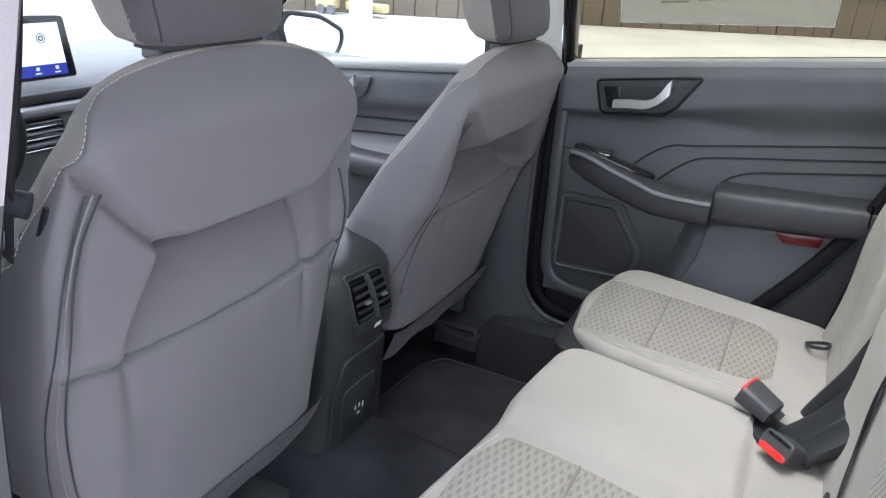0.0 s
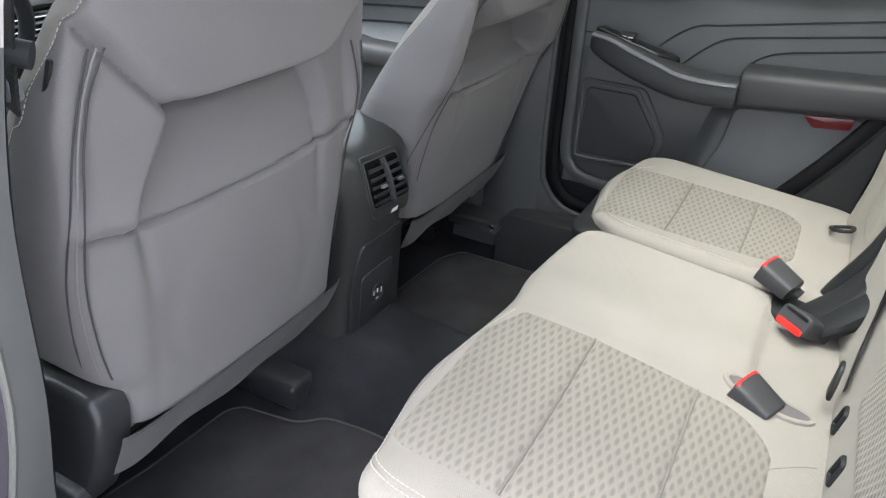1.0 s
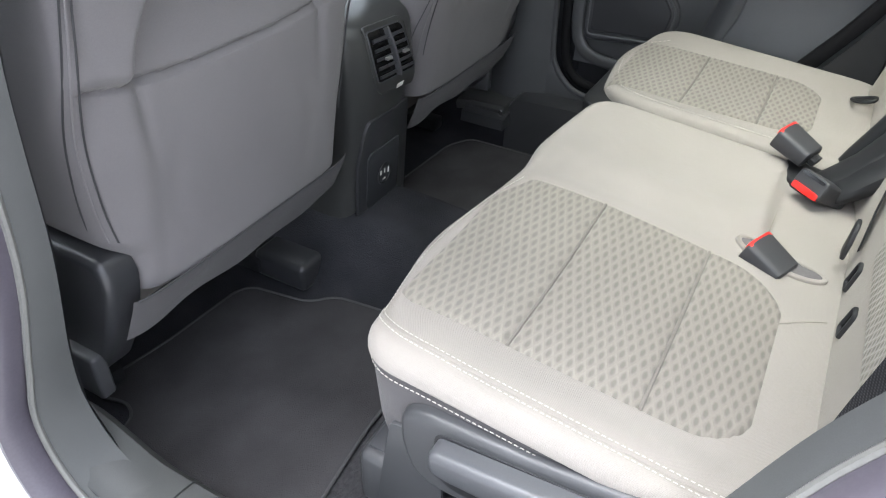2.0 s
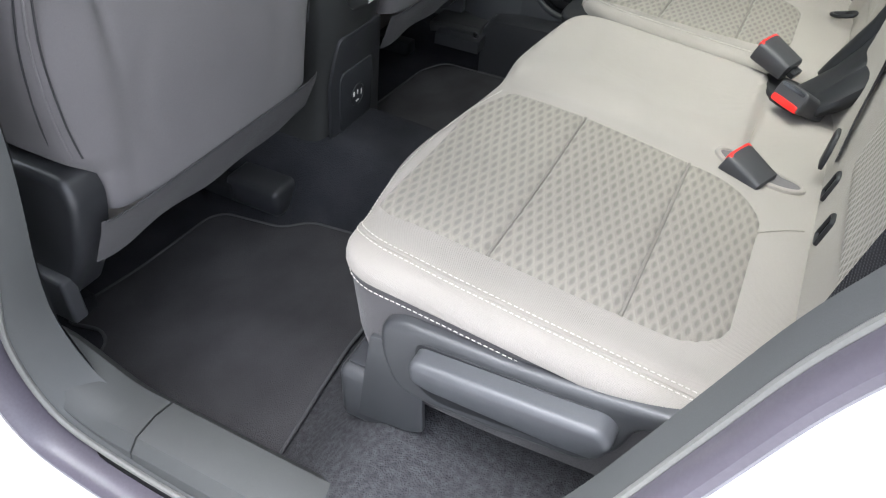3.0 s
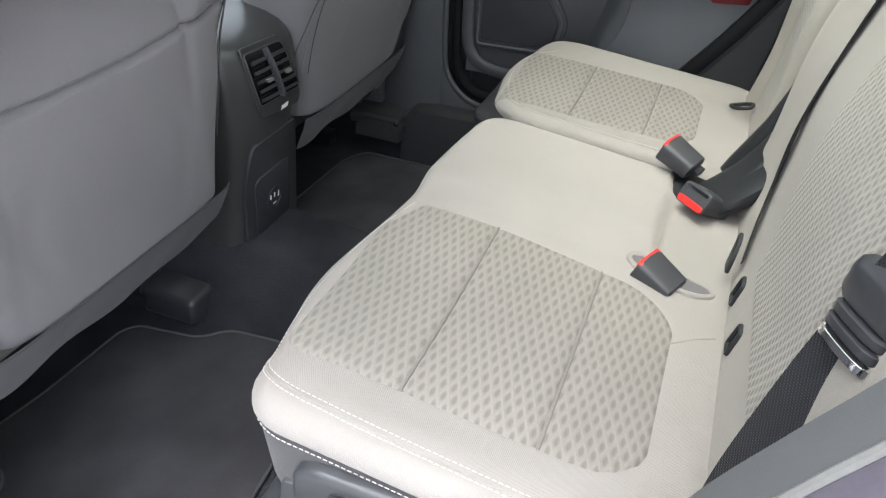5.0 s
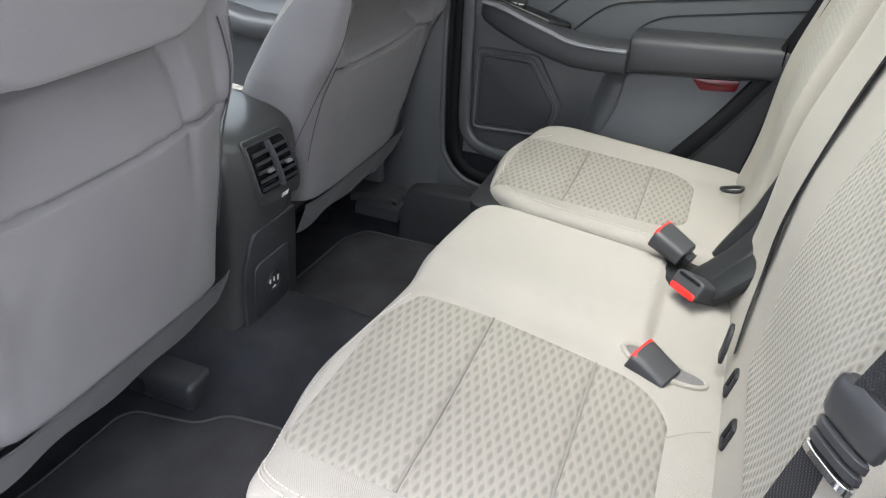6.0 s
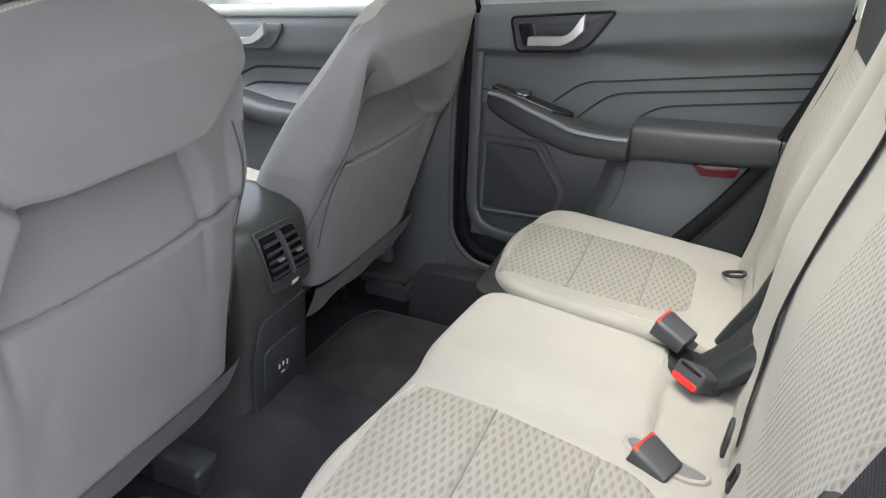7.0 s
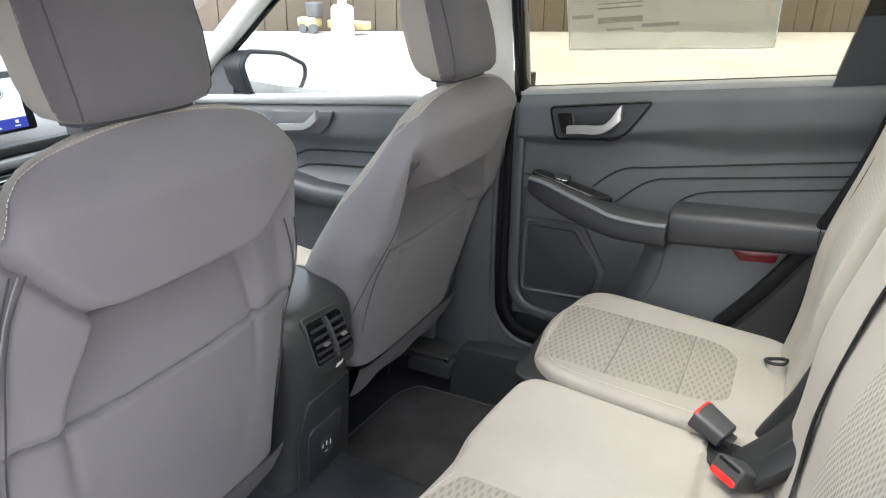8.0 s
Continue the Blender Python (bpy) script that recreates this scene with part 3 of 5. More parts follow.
    part("headrest_base", loft([[head(i, a)[:2] + (hz + z,) for a in lin(0, 2 * math.pi * 39 / 40, 40)] for i, z in ((0, -0.004), (0, 0.001))]), plastic_dark, headrest)
    for side in (-1, 1):
        line = [Vector(head(i, math.pi / 2 + side * 0.95)) + Vector((0.0006, 0, 0)) for i in range(1, 9)]
        part("headrest_seam", sweep(line, circle(0.0013, 6), (1, 0, 0)), thread_grey, headrest)
        edge_line = [Vector(head(i, math.pi / 2 + side * (math.pi / 2 - 0.12))) + Vector((0.0, side * 0.001, 0)) for i in range(1, 9)]
        part("headrest_stitching", stitches(curve_pts(edge_line, 4), 0.0042, 0.003, 0.0006), thread_white, headrest)
        post = part("headrest_post", tube([(hx - 0.02, cy + side * 0.075, low(1.24)), (hx - 0.025, cy + side * 0.075, low(1.34))], 0.0065, 12, 1, (1, 0, 0)), chrome, seat, "chrome headrest post")
        part("post_guide", box(hx - 0.034, hx - 0.006, cy + side * 0.075 - 0.011, cy + side * 0.075 + 0.011, low(1.268), low(1.283), 0.004, 3), plastic_slate, post)
    return seat


near_seat = front_seat(-0.375, -1, -0.500, 0.05, 0.0, 0.0, 0.0, "front seat with grey cloth back, map pocket and beige cloth front")
far_seat = front_seat(0.398, 1, -0.508, 0.205, 0.045, 0.06, 0.35, "front seat seen from behind with grey cloth back and beige front")


# ---- rear seat ----
def bench_top(x, y):
    z = 0.692 - 0.085 * x
    z -= 0.16 * max(0.0, -0.05 - x) ** 1.5
    z += 0.017 * step(y, -0.122, -0.062) * (1 - step(x, 0.212, 0.230)) + 0.002 * step(y, -0.122, -0.062)
    z += 0.016 * step(-y, 0.50, 0.58) * (1 - step(x, -0.2, -0.05) * 0)
    z -= 0.006 * bell(y + 0.34, 0.12)
    return z


def far_top(x, y):
    z = 0.692 - 0.085 * x
    z -= 0.16 * max(0.0, -0.05 - x) ** 1.5
    z += 0.016 * step(y, 0.53, 0.60) + 0.012 * step(-y, -0.28, -0.20)
    z -= 0.006 * bell(y - 0.40, 0.10)
    return z


def seat_panel(x0, x1, lo, hi, top, nx=26, ny=44, puff=0.006):
    """A padded insert between two seams: it swells in the middle and dives into the seams."""
    def at(u, v):
        x = x0 + (x1 - x0) * u
        a, b = lo(x), hi(x)
        y = a + (b - a) * v
        e = min(min(u, 1 - u) * (x1 - x0), min(v, 1 - v) * (b - a))
        return (x, y, top(x, y) + puff * math.sqrt(clamp(e / 0.010)) - 0.0035)
    return grid(lin(0, 1, nx), lin(0, 1, ny), at)


def insert_lo(x):
    r = 0.075
    base = -0.512 - 0.004 * math.sin(x * 8)
    if x > 0.275 - r:
        return base + r - math.sqrt(max(0.0, r * r - (x - 0.275 + r) ** 2))
    if x < -0.158 + 0.03:
        return base + 0.03 - math.sqrt(max(0.0, 0.0009 - (-0.128 - x) ** 2))
    return base


def insert_hi(x):
    r = 0.085
    base = -0.150 - 0.10 * max(0.0, x) - 0.14 * max(0, x) ** 2
    if x > 0.275 - r:
        return base - r + math.sqrt(max(0.0, r * r - (x - 0.275 + r) ** 2))
    if x < -0.118:
        return base - 2.2 * (-0.118 - x)
    return base


def far_hi(x):
    return 0.03 - insert_lo(x + 0.033 * step(x, 0.05, 0.15))


def far_lo(x):
    return 0.262 + 0.10 * max(0.0, x) if x < 0.157 else 0.278 + 0.085 - math.sqrt(max(0.0, 0.085 ** 2 - (x - 0.157) ** 2))


PLAN = even(ccw(rounded([(-0.142, -0.612), (0.36, -0.618), (0.36, 0.150), (-0.132, 0.166), (-0.150, 0.0), (-0.158, -0.16), (-0.192, -0.36)], 0.06, 8)), 0.012)
FBASE = even(ccw(rounded([(-0.178, 0.186), (0.36, 0.178), (0.36, 0.622), (-0.125, 0.622), (-0.185, 0.46)], 0.05, 8)), 0.014)
FPLAN = even(ccw(rounded([(-0.150, 0.255), (-0.075, 0.184), (0.36, 0.178), (0.36, 0.622), (-0.125, 0.622), (-0.185, 0.46)], 0.075, 8)), 0.014)


def rim_drop(x, y, plan, r=0.024):
    """How far a rounded rim of that plan has fallen at a point."""
    p, a = np.array((x, y)), np.array([(q[0], q[1]) for q in plan])
    e = np.roll(a, -1, 0) - a
    t = np.clip(((p - a) * e).sum(1) / (e * e).sum(1), 0, 1)
    d = float(np.sqrt((((a + e * t[:, None]) - p) ** 2).sum(1).min()))
    return r - math.sqrt(max(0.0, r * r - (r - min(d, r)) ** 2))


def bench_cover(x, y):
    """The cover sinks under the padded insert."""
    inside = step(min(y - insert_lo(x), insert_hi(x) - y, x + 0.158, 0.275 - x), 0.004, 0.022) if -0.158 < x < 0.275 else 0.0
    return bench_top(x, y) - 0.012 * inside


def far_cover(x, y):
    inside = step(min(y - far_lo(x), far_hi(x) - y, x + 0.150, 0.242 - x), 0.004, 0.022) if -0.150 < x < 0.242 else 0.0
    return far_top(x, y) - 0.012 * inside


near_bench = thing("rear_seat", (0.08, -0.22, 0.45), "wide beige cloth rear seat with quilted cushion and raised middle", "car seat", "rear seats")
part("cushion_cover", pillow(PLAN, bench_cover, 0.024, lambda x, y: min(0.697, bench_top(x, y) - 0.025), 44, 8), cloth_beige, near_bench)
part("side_band", pillow(inset(PLAN, 0.004), lambda x, y: min(0.697, bench_top(x, y) - 0.025) + 0.006, 0.006, lambda x, y: 0.475 + 0.02 * step(x, 0, 0.3), 3, 3, 0.03), cloth_grey_dark, near_bench, "dark grey cloth band round the cushion's side")
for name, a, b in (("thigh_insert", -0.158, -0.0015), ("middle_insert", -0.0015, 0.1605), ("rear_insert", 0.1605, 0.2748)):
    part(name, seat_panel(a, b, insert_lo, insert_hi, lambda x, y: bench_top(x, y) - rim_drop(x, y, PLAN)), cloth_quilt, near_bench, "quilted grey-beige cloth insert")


# seam cords in a darker colour that carries the shade of the creases
seam_dark = surface("insert_seam_shade", (0.19, 0.178, 0.157), 0.9)
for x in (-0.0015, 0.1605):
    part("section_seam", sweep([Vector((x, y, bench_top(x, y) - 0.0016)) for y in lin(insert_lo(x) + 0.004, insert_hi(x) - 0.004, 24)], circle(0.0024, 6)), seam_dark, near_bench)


def on_bench(pts, lift=0.0012):
    return [Vector((x, y, bench_top(x, y) - rim_drop(x, y, PLAN) + lift)) for x, y in pts]


edge_line = [(p[0], p[1]) for p in curve_pts([(-0.135, -0.16, 0), (-0.160, -0.25, 0), (-0.170, -0.35, 0), (-0.167, -0.46, 0), (-0.152, -0.530, 0), (-0.118, -0.562, 0), (-0.04, -0.573, 0), (0.1, -0.579, 0), (0.27, -0.584, 0)], 10)]
edge_line2 = [(x + (0.011 if y > -0.5 else 0.0) - 0.0, y - (0.011 if y < -0.53 else 0.0)) for x, y in edge_line[38:]]
part("top_stitching", stitches(on_bench(edge_line), 0.0044, 0.0027, 0.0007), thread_white, near_bench)
part("top_stitching", stitches(on_bench(edge_line2), 0.0044, 0.0027, 0.0007), thread_white, near_bench)
part("welt", sweep(on_bench([(x, y - 0.0055) for x, y in edge_line[38:]], 0.0), circle(0.0022, 6)), cloth_beige, near_bench)
rim = [Vector((p[0], p[1], min(0.697, bench_top(p[0], p[1]) - 0.025))) for p in inset(PLAN, 0.0036) if p[1] < -0.45 and p[0] < 0.2]
rim.sort(key=lambda p: p.x - p.y * 0.0 + (0 if p.y < -0.6 else p.y * -0.3 - 0.2))
part("side_stitching", stitches(rim, 0.0044, 0.0027, 0.0007, (0, -0.0012, -0.012)), thread_white, near_bench)
# cushion seams, their colour darkened for the shadow in the fold
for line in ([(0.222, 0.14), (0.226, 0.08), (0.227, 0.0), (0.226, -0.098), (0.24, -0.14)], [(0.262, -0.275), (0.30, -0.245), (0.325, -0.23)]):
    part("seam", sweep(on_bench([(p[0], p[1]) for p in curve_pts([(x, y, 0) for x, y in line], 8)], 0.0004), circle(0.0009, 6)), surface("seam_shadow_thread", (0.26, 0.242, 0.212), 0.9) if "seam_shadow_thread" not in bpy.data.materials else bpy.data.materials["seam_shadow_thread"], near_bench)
# moulded side cover with the folding lever
cover = ccw(rounded([(-0.076, 0.646), (-0.05, 0.662), (0.08, 0.664), (0.17, 0.672), (0.30, 0.690), (0.30, 0.652), (0.218, 0.650), (0.206, 0.60), (0.178, 0.560), (0.08, 0.548), (-0.02, 0.538), (-0.060, 0.552), (-0.076, 0.60)], 0.018, 5))
side_cover = part("side_cover", plate(cover, lambda a, b, h: (a, -0.600 - h, b), 0.0, 0.024, 0.010, 5), plastic_seat_side, near_bench, "slate grey plastic side cover")
recess = ccw(rounded([(-0.029, 0.645), (0.186, 0.656), (0.199, 0.62), (0.165, 0.577), (0.0, 0.556), (-0.029, 0.572)], 0.016, 5))
part("lever_recess", plate(recess, lambda a, b, h: (a, -0.624 - h, b), 0.0, 0.0015, 0.001, 2), plastic_black, side_cover)
lever = ccw(rounded([(-0.025, 0.641), (0.188, 0.656), (0.203, 0.640), (0.190, 0.606), (0.15, 0.598), (-0.005, 0.594), (-0.025, 0.604)], 0.012, 5))
part("fold_lever", plate(lever, lambda a, b, h: (a, -0.624 - h * (0.6 + 0.5 * step(b, 0.57, 0.63)), b), 0.0, 0.026, 0.009, 4), plastic_lever, side_cover, "grey plastic seat folding lever")
foot = thing("seat_mount_cover", (-0.09, -0.58, 0.40), "dark grey plastic mount cover under the rear seat", "trim cover")
part("mount_block", box(-0.158, -0.060, -0.60, -0.50, 0.40, 0.502, 0.014, 3), plastic_seat_side, foot)
part("mount_lid", box(-0.148, -0.095, -0.585, -0.525, 0.5, 0.506, 0.003, 2), plastic_dark, foot)
part("mount_flap", plate(rounded([(-0.10, 0.60), (-0.030, 0.60), (-0.026, 0.452), (-0.05, 0.440), (-0.125, 0.43)], 0.008), lambda a, b, h: (a, -0.600 - h, b), 0.0, 0.006, 0.002, 2), plastic_seat_side, foot)

far_bench = thing("rear_seat", (0.08, 0.41, 0.45), "narrow beige cloth rear seat with quilted cushion by the door", "car seat", "rear seats")
part("cushion_cover", pillow(FPLAN, far_cover, 0.024, lambda x, y: min(0.676, far_top(x, y) - 0.025), 30, 8), cloth_beige, far_bench)
part("side_band", pillow(inset(FBASE, 0.004), lambda x, y: min(0.676, far_top(x, y) - 0.025) + 0.006, 0.006, lambda x, y: 0.475, 3, 3, 0.03), plastic_black, far_bench, "black side of the cushion")


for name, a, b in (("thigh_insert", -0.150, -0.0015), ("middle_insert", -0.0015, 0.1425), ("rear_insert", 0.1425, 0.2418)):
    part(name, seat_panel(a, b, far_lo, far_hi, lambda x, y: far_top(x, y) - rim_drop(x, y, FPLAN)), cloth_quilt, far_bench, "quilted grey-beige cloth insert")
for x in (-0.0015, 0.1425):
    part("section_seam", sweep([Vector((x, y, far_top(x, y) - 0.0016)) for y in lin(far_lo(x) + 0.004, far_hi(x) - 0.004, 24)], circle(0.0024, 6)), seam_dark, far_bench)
part("top_stitching", stitches([Vector((x, y, far_top(x, y) - rim_drop(x, y, FPLAN) + 0.001)) for x, y, z in curve_pts([(0.25, 0.215, 0), (0.0, 0.216, 0), (-0.075, 0.228, 0), (-0.128, 0.29, 0), (-0.158, 0.42, 0), (-0.14, 0.52, 0), (-0.09, 0.56, 0)], 12)], 0.0065, 0.0035, 0.0007), thread_beige, far_bench)


# ---- rear backrests ----
def back_x(z):
    return 0.338 + 0.21 * (z - 0.74) - 0.012 * bell(z - 0.95, 0.14) + 0.014 * (1 - step(z, 0.74, 0.98))


def backrest(ob, y0, y1, wing, top_z=1.33):
    """wing: for each raised side bolster its side (-1, 1) and how far it swells."""
    cy, w = (y0 + y1) / 2, (y1 - y0) / 2

    def face(z, v):
        q = v * w
        b = sum(swell * step(s * v, 0.62, 0.86) for s, swell in wing)
        e = abs(v) ** 22
        t = step(z, top_z - 0.07, top_z)
        return (back_x(z) - b + 0.040 * e + 0.10 * t * t, cy + q, z - 0.0 * t)

    front = part("backrest_cover", grid(lin(0.66, top_z, 60), lin(-1, 1, 60), face), cloth_beige_plain, ob)
    part("backrest_shell", box(back_x(1.0) + 0.04, back_x(1.0) + 0.13, y0 + 0.01, y1 - 0.01, 0.62, top_z - 0.02, 0.03, 3), plastic_dark, ob)
    for v in (-1, 1):
        part("side_wall", grid(lin(0.66, top_z, 20), lin(0, 1, 5), lambda z, u: (face(z, v)[0] + u * 0.11, face(z, v)[1] - v * 0.004 * u, z)), cloth_beige_plain, ob)
    return ob, face


near_back, near_face = backrest(near_bench, -0.60, 0.200, ((-1, 0.004), (1, 0.014)))
far_back, far_face = backrest(far_bench, 0.230, 0.60, ((1, 0.020), (-1, 0.020)))


def back_insert(parent, face, v0, v1, z0, z1, name="back_insert"):
    def at(u, s):
        z = z0 + (z1 - z0) * u
        narrow = 0.12 * (1 - step(u, 0.0, 0.25)) + 0.05 * step(u, 0.7, 1.0)
        v = v0 + narrow * (v1 - v0) / 2 + (v1 - v0) * (1 - narrow) * s
        x, y, zz = face(z, v)
        e = min(min(u, 1 - u) * (z1 - z0), min(s, 1 - s) * (v1 - v0) * 0.4)
        return (x - 0.007 * math.sqrt(clamp(e / 0.015)) + 0.003, y, zz)
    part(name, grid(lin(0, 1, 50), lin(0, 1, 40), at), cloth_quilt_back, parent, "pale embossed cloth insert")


back_insert(near_back, near_face, -0.72, 0.12, 0.735, 1.26)
back_insert(far_back, far_face, -0.62, 0.62, 0.71, 1.26)


# ---- centre console ----
console = thing("centre_console", (-0.62, 0.03, 0.36), "black plastic centre console with rear air vents and a power socket", "car console")


def console_loop(x_back, z, half, deep=0.5, cy=0.03):
    pts = oval(half, 0.055, 28, 3.2)
    out = []
    for a, b in pts:
        out.append((x_back - 0.055 + b if b > -0.02 else x_back - deep + (b + 0.055) * 0.5, cy + a, z))
    return out


CON = [(0.345, -0.532, 0.108), (0.38, -0.532, 0.108), (0.46, -0.532, 0.106), (0.54, -0.525, 0.103), (0.60, -0.516, 0.101), (0.65, -0.510, 0.102), (0.69, -0.501, 0.106),
       (0.74, -0.500, 0.112), (0.775, -0.502, 0.115), (0.80, -0.505, 0.116), (0.817, -0.513, 0.116), (0.830, -0.528, 0.115), (0.840, -0.552, 0.113), (0.846, -0.585, 0.110), (0.850, -0.64, 0.10)]
part("console_body", loft([console_loop(x, z, h) for z, x, h in CON]), plastic_console, console)
part("armrest_lid", pillow(ccw(rounded([(-1.0, -0.068), (-0.67, -0.068), (-0.67, 0.128), (-1.0, 0.128)], 0.03)), lambda x, y: 0.866, 0.012, lambda x, y: 0.838, 4, 4), plastic_dark, console, "padded dark armrest lid")


def con_x(z):
    return interp(z, [(r[0], r[1]) for r in CON])


def on_console(a, b, h):
    """a across, b up, h out of the console's rear face."""
    n = Vector((1, 0, -(con_x(b + 0.01) - con_x(b - 0.01)) / 0.02)).normalized()
    return Vector((con_x(b), a, b)) + n * h - Vector((0.012 * clamp((abs(a - 0.03) - 0.06) / 0.05) ** 2, 0, 0))


def on_vent(s, t, h):
    """s across the vent from its near side, t up it, h out of the console."""
    a = (-0.021 + 0.131 * s) * (1 - t) + (-0.040 + 0.106 * s) * t
    b = (0.720 - 0.010 * s) * (1 - t) + (0.814 - 0.006 * s) * t
    return on_console(a, b, h)


vent = part("vent_surround", plate(rounded([(-0.045, 0.824), (0.078, 0.818), (0.120, 0.706), (0.114, 0.672), (-0.014, 0.692), (-0.028, 0.716)], 0.014), on_console, 0.0, 0.004, 0.002, 2), plastic_console, console, "rear air vent panel")
part("vent_opening", plate(rounded([(0, 0), (1, 0), (1, 1), (0, 1)], 0.08), on_vent, 0.003, 0.0052, 0.0, 1), gloss_black, vent)
for s0, s1 in ((0.03, 0.465), (0.545, 0.94)):
    for k in range(5):
        tb = 0.10 + 0.185 * k
        part("slat", loft([[on_vent(s, tb + dt, h) for dt, h in ((-0.035, 0.006), (0.035, 0.0065), (0.05, 0.0105), (-0.005, 0.0115))] for s in lin(s0, s1, 6)]), plastic_hinge, vent)
    mid = (s0 + s1) / 2 + 0.03
    part("tab", loft([[on_vent(s, t, h) for t, h in ((0.44, 0.010), (0.50, 0.010), (0.50, 0.0165), (0.44, 0.0165))] for s in (mid - 0.07, mid + 0.07)]), satin_silver, vent)
part("vent_divider", loft([[on_vent(s, t, h) for s, h in ((0.475, 0.004), (0.535, 0.004), (0.528, 0.0155), (0.482, 0.0155))] for t in lin(0.01, 0.99, 6)]), plastic_cover, vent)
part("vent_trim", sweep([on_vent(p[0], p[1], 0.005) for p in rounded([(-0.01, -0.015), (1.01, -0.015), (1.01, 1.015), (-0.01, 1.015)], 0.09)], circle(0.0013, 6), (1, 0, 0), closed=True), plastic_lever, vent)
part("airbag_mark", joined(*[loft([[on_console(a + 0.3 * (zb - 0.688), zb, h) for zb, h in ((0.686, 0.004), (0.694, 0.004), (0.694, 0.0048), (0.686, 0.0048))] for a in (x, x + 0.0045)]) for x in (0.044, 0.050, 0.056, 0.062)]), paper, vent)
part("lower_panel", plate(rounded([(-0.060, 0.352), (0.120, 0.352), (0.118, 0.55), (0.112, 0.640), (-0.040, 0.640), (-0.052, 0.60), (-0.058, 0.55)], 0.016), on_console, -0.004, 0.0022, 0.002, 2), plastic_hinge, console, "black lower rear panel")
socket = part("socket_panel", plate(rounded([(-0.035, 0.565), (0.085, 0.565), (0.085, 0.43), (-0.035, 0.43)], 0.02), on_console, 0.0, 0.0062, 0.0015, 2), plastic_dark, console)
part("socket_ring", sweep([on_console(0.028 + 0.024 * math.cos(a), 0.495 + 0.024 * math.sin(a), 0.0075) for a in lin(0, 2 * math.pi * 23 / 24, 24)], circle(0.0016, 6), (1, 0, 0), closed=True), plastic_black, socket)
part("socket_slots", joined(*[loft([[on_console(a, zb, h) for zb, h in ((z0, 0.005), (z0 + dz, 0.005), (z0 + dz, 0.0086), (z0, 0.0086))] for a in (x, x + dx)])
                              for x, z0, dx, dz in ((0.012, 0.496, 0.004, 0.010), (0.040, 0.490, 0.003, 0.013), (0.026, 0.496, 0.003, 0.010), (0.022, 0.480, 0.010, 0.003))]), paper, socket)
part("cup_recess", box(-1.12, -1.02, -0.05, 0.11, 0.70, 0.80, 0.02), plastic_console, console)

# ---- floor mats ----
def floor_mat(outline, label):
    ob = thing("floor_mat", (-0.45, sum(p[1] for p in outline) / len(outline), FLOOR), label, "floor mat", "floor mats")
    pts = ccw(rounded(outline, 0.025, 4))
    z = lambda x, y: max(FLOOR + 0.008, floor_z(x, y) + 0.004 if x > -0.32 else 0.0)
    part("mat_carpet_sheet", pillow(pts, lambda x, y: z(x, y) + 0.004, 0.003, lambda x, y: z(x, y) - 0.01, 14, 2), mat_cloth, ob)
    part("mat_binding", sweep([Vector((p[0], p[1], z(p[0], p[1]) + 0.003)) for p in pts], circle(0.0032, 8), closed=True), surface("mat_edge", (0.055, 0.055, 0.058), 0.8) if "mat_edge" not in bpy.data.materials else bpy.data.materials["mat_edge"], ob)
    return ob


floor_mat([(-0.722, -0.606), (-0.735, -0.573), (-0.715, -0.443), (-0.706, -0.263), (-0.685, -0.235), (-0.62, -0.225), (-0.556, -0.215), (-0.517, -0.171), (-0.42, -0.160), (-0.268, -0.165), (-0.268, -0.42), (-0.255, -0.54), (-0.236, -0.682), (-0.59, -0.682), (-0.614, -0.650), (-0.629, -0.605), (-0.66, -0.590)], "black carpet floor mat with a notched bound edge")
floor_mat([(-0.655, 0.20), (-0.50, 0.19), (-0.24, 0.20), (-0.24, 0.60), (-0.60, 0.60), (-0.638, 0.53)], "black carpet floor mat in the far footwell")


# ---- far rear door ----
door = thing("door_1", (0.0, 0.72, 0.35), "closed dark grey rear door with armrest, speaker grille and tinted window", "car door", kind="structure")


def belt_z(x):
    return 1.155 + 0.118 * (x + 0.36)


def door_face(x, z):
    """Depth of the moulded inner panel."""
    y = 0.735
    upper = interp(x, [(-0.4, 1.035), (-0.27, 1.045), (-0.16, 1.055), (-0.05, 1.085), (0.07, 1.11), (0.45, 1.165)])
    y -= 0.028 * step(z, upper - 0.012 - 0.055 * step(x, -0.12, 0.15), upper + 0.014)
    y += 0.016 * step(z, belt_z(x) - 0.03, belt_z(x) + 0.01)
    low = step(x, -0.03 - 0.25 * (0.83 - z), 0.02 - 0.25 * (0.83 - z)) * (1 - step(z, 0.80, 0.84))
    y -= 0.035 * low
    y -= 0.05 * (1 - step(z, 0.40, 0.58)) * 0.6
    return y


part("door_panel", grid(lin(-0.372, 0.62, 100), lin(0.0, 1.0, 90), lambda x, v: (x, door_face(x, 0.54 + v * (belt_z(x) - 0.54)), 0.54 + v * (belt_z(x) - 0.54))), plastic_door, door)
part("door_core", box(-0.372, 0.62, 0.76, 0.84, 0.36, 1.13, 0.01), plastic_dark, door)
part("outer_skin", grid(lin(-0.42, 0.64, 10), lin(0.3, 1.15, 10), lambda x, z: (x, 0.87 + 0.02 * math.sin((z - 0.3) / 0.85 * math.pi), z)), paint_white, door)
part("belt_rail", sweep([Vector((x, 0.738, belt_z(x) + 0.004)) for x in lin(-0.375, 0.40, 12)], oval(0.020, 0.011, 14, 3)), glare_trim, door, "belt line rail, paled by painted window glare")
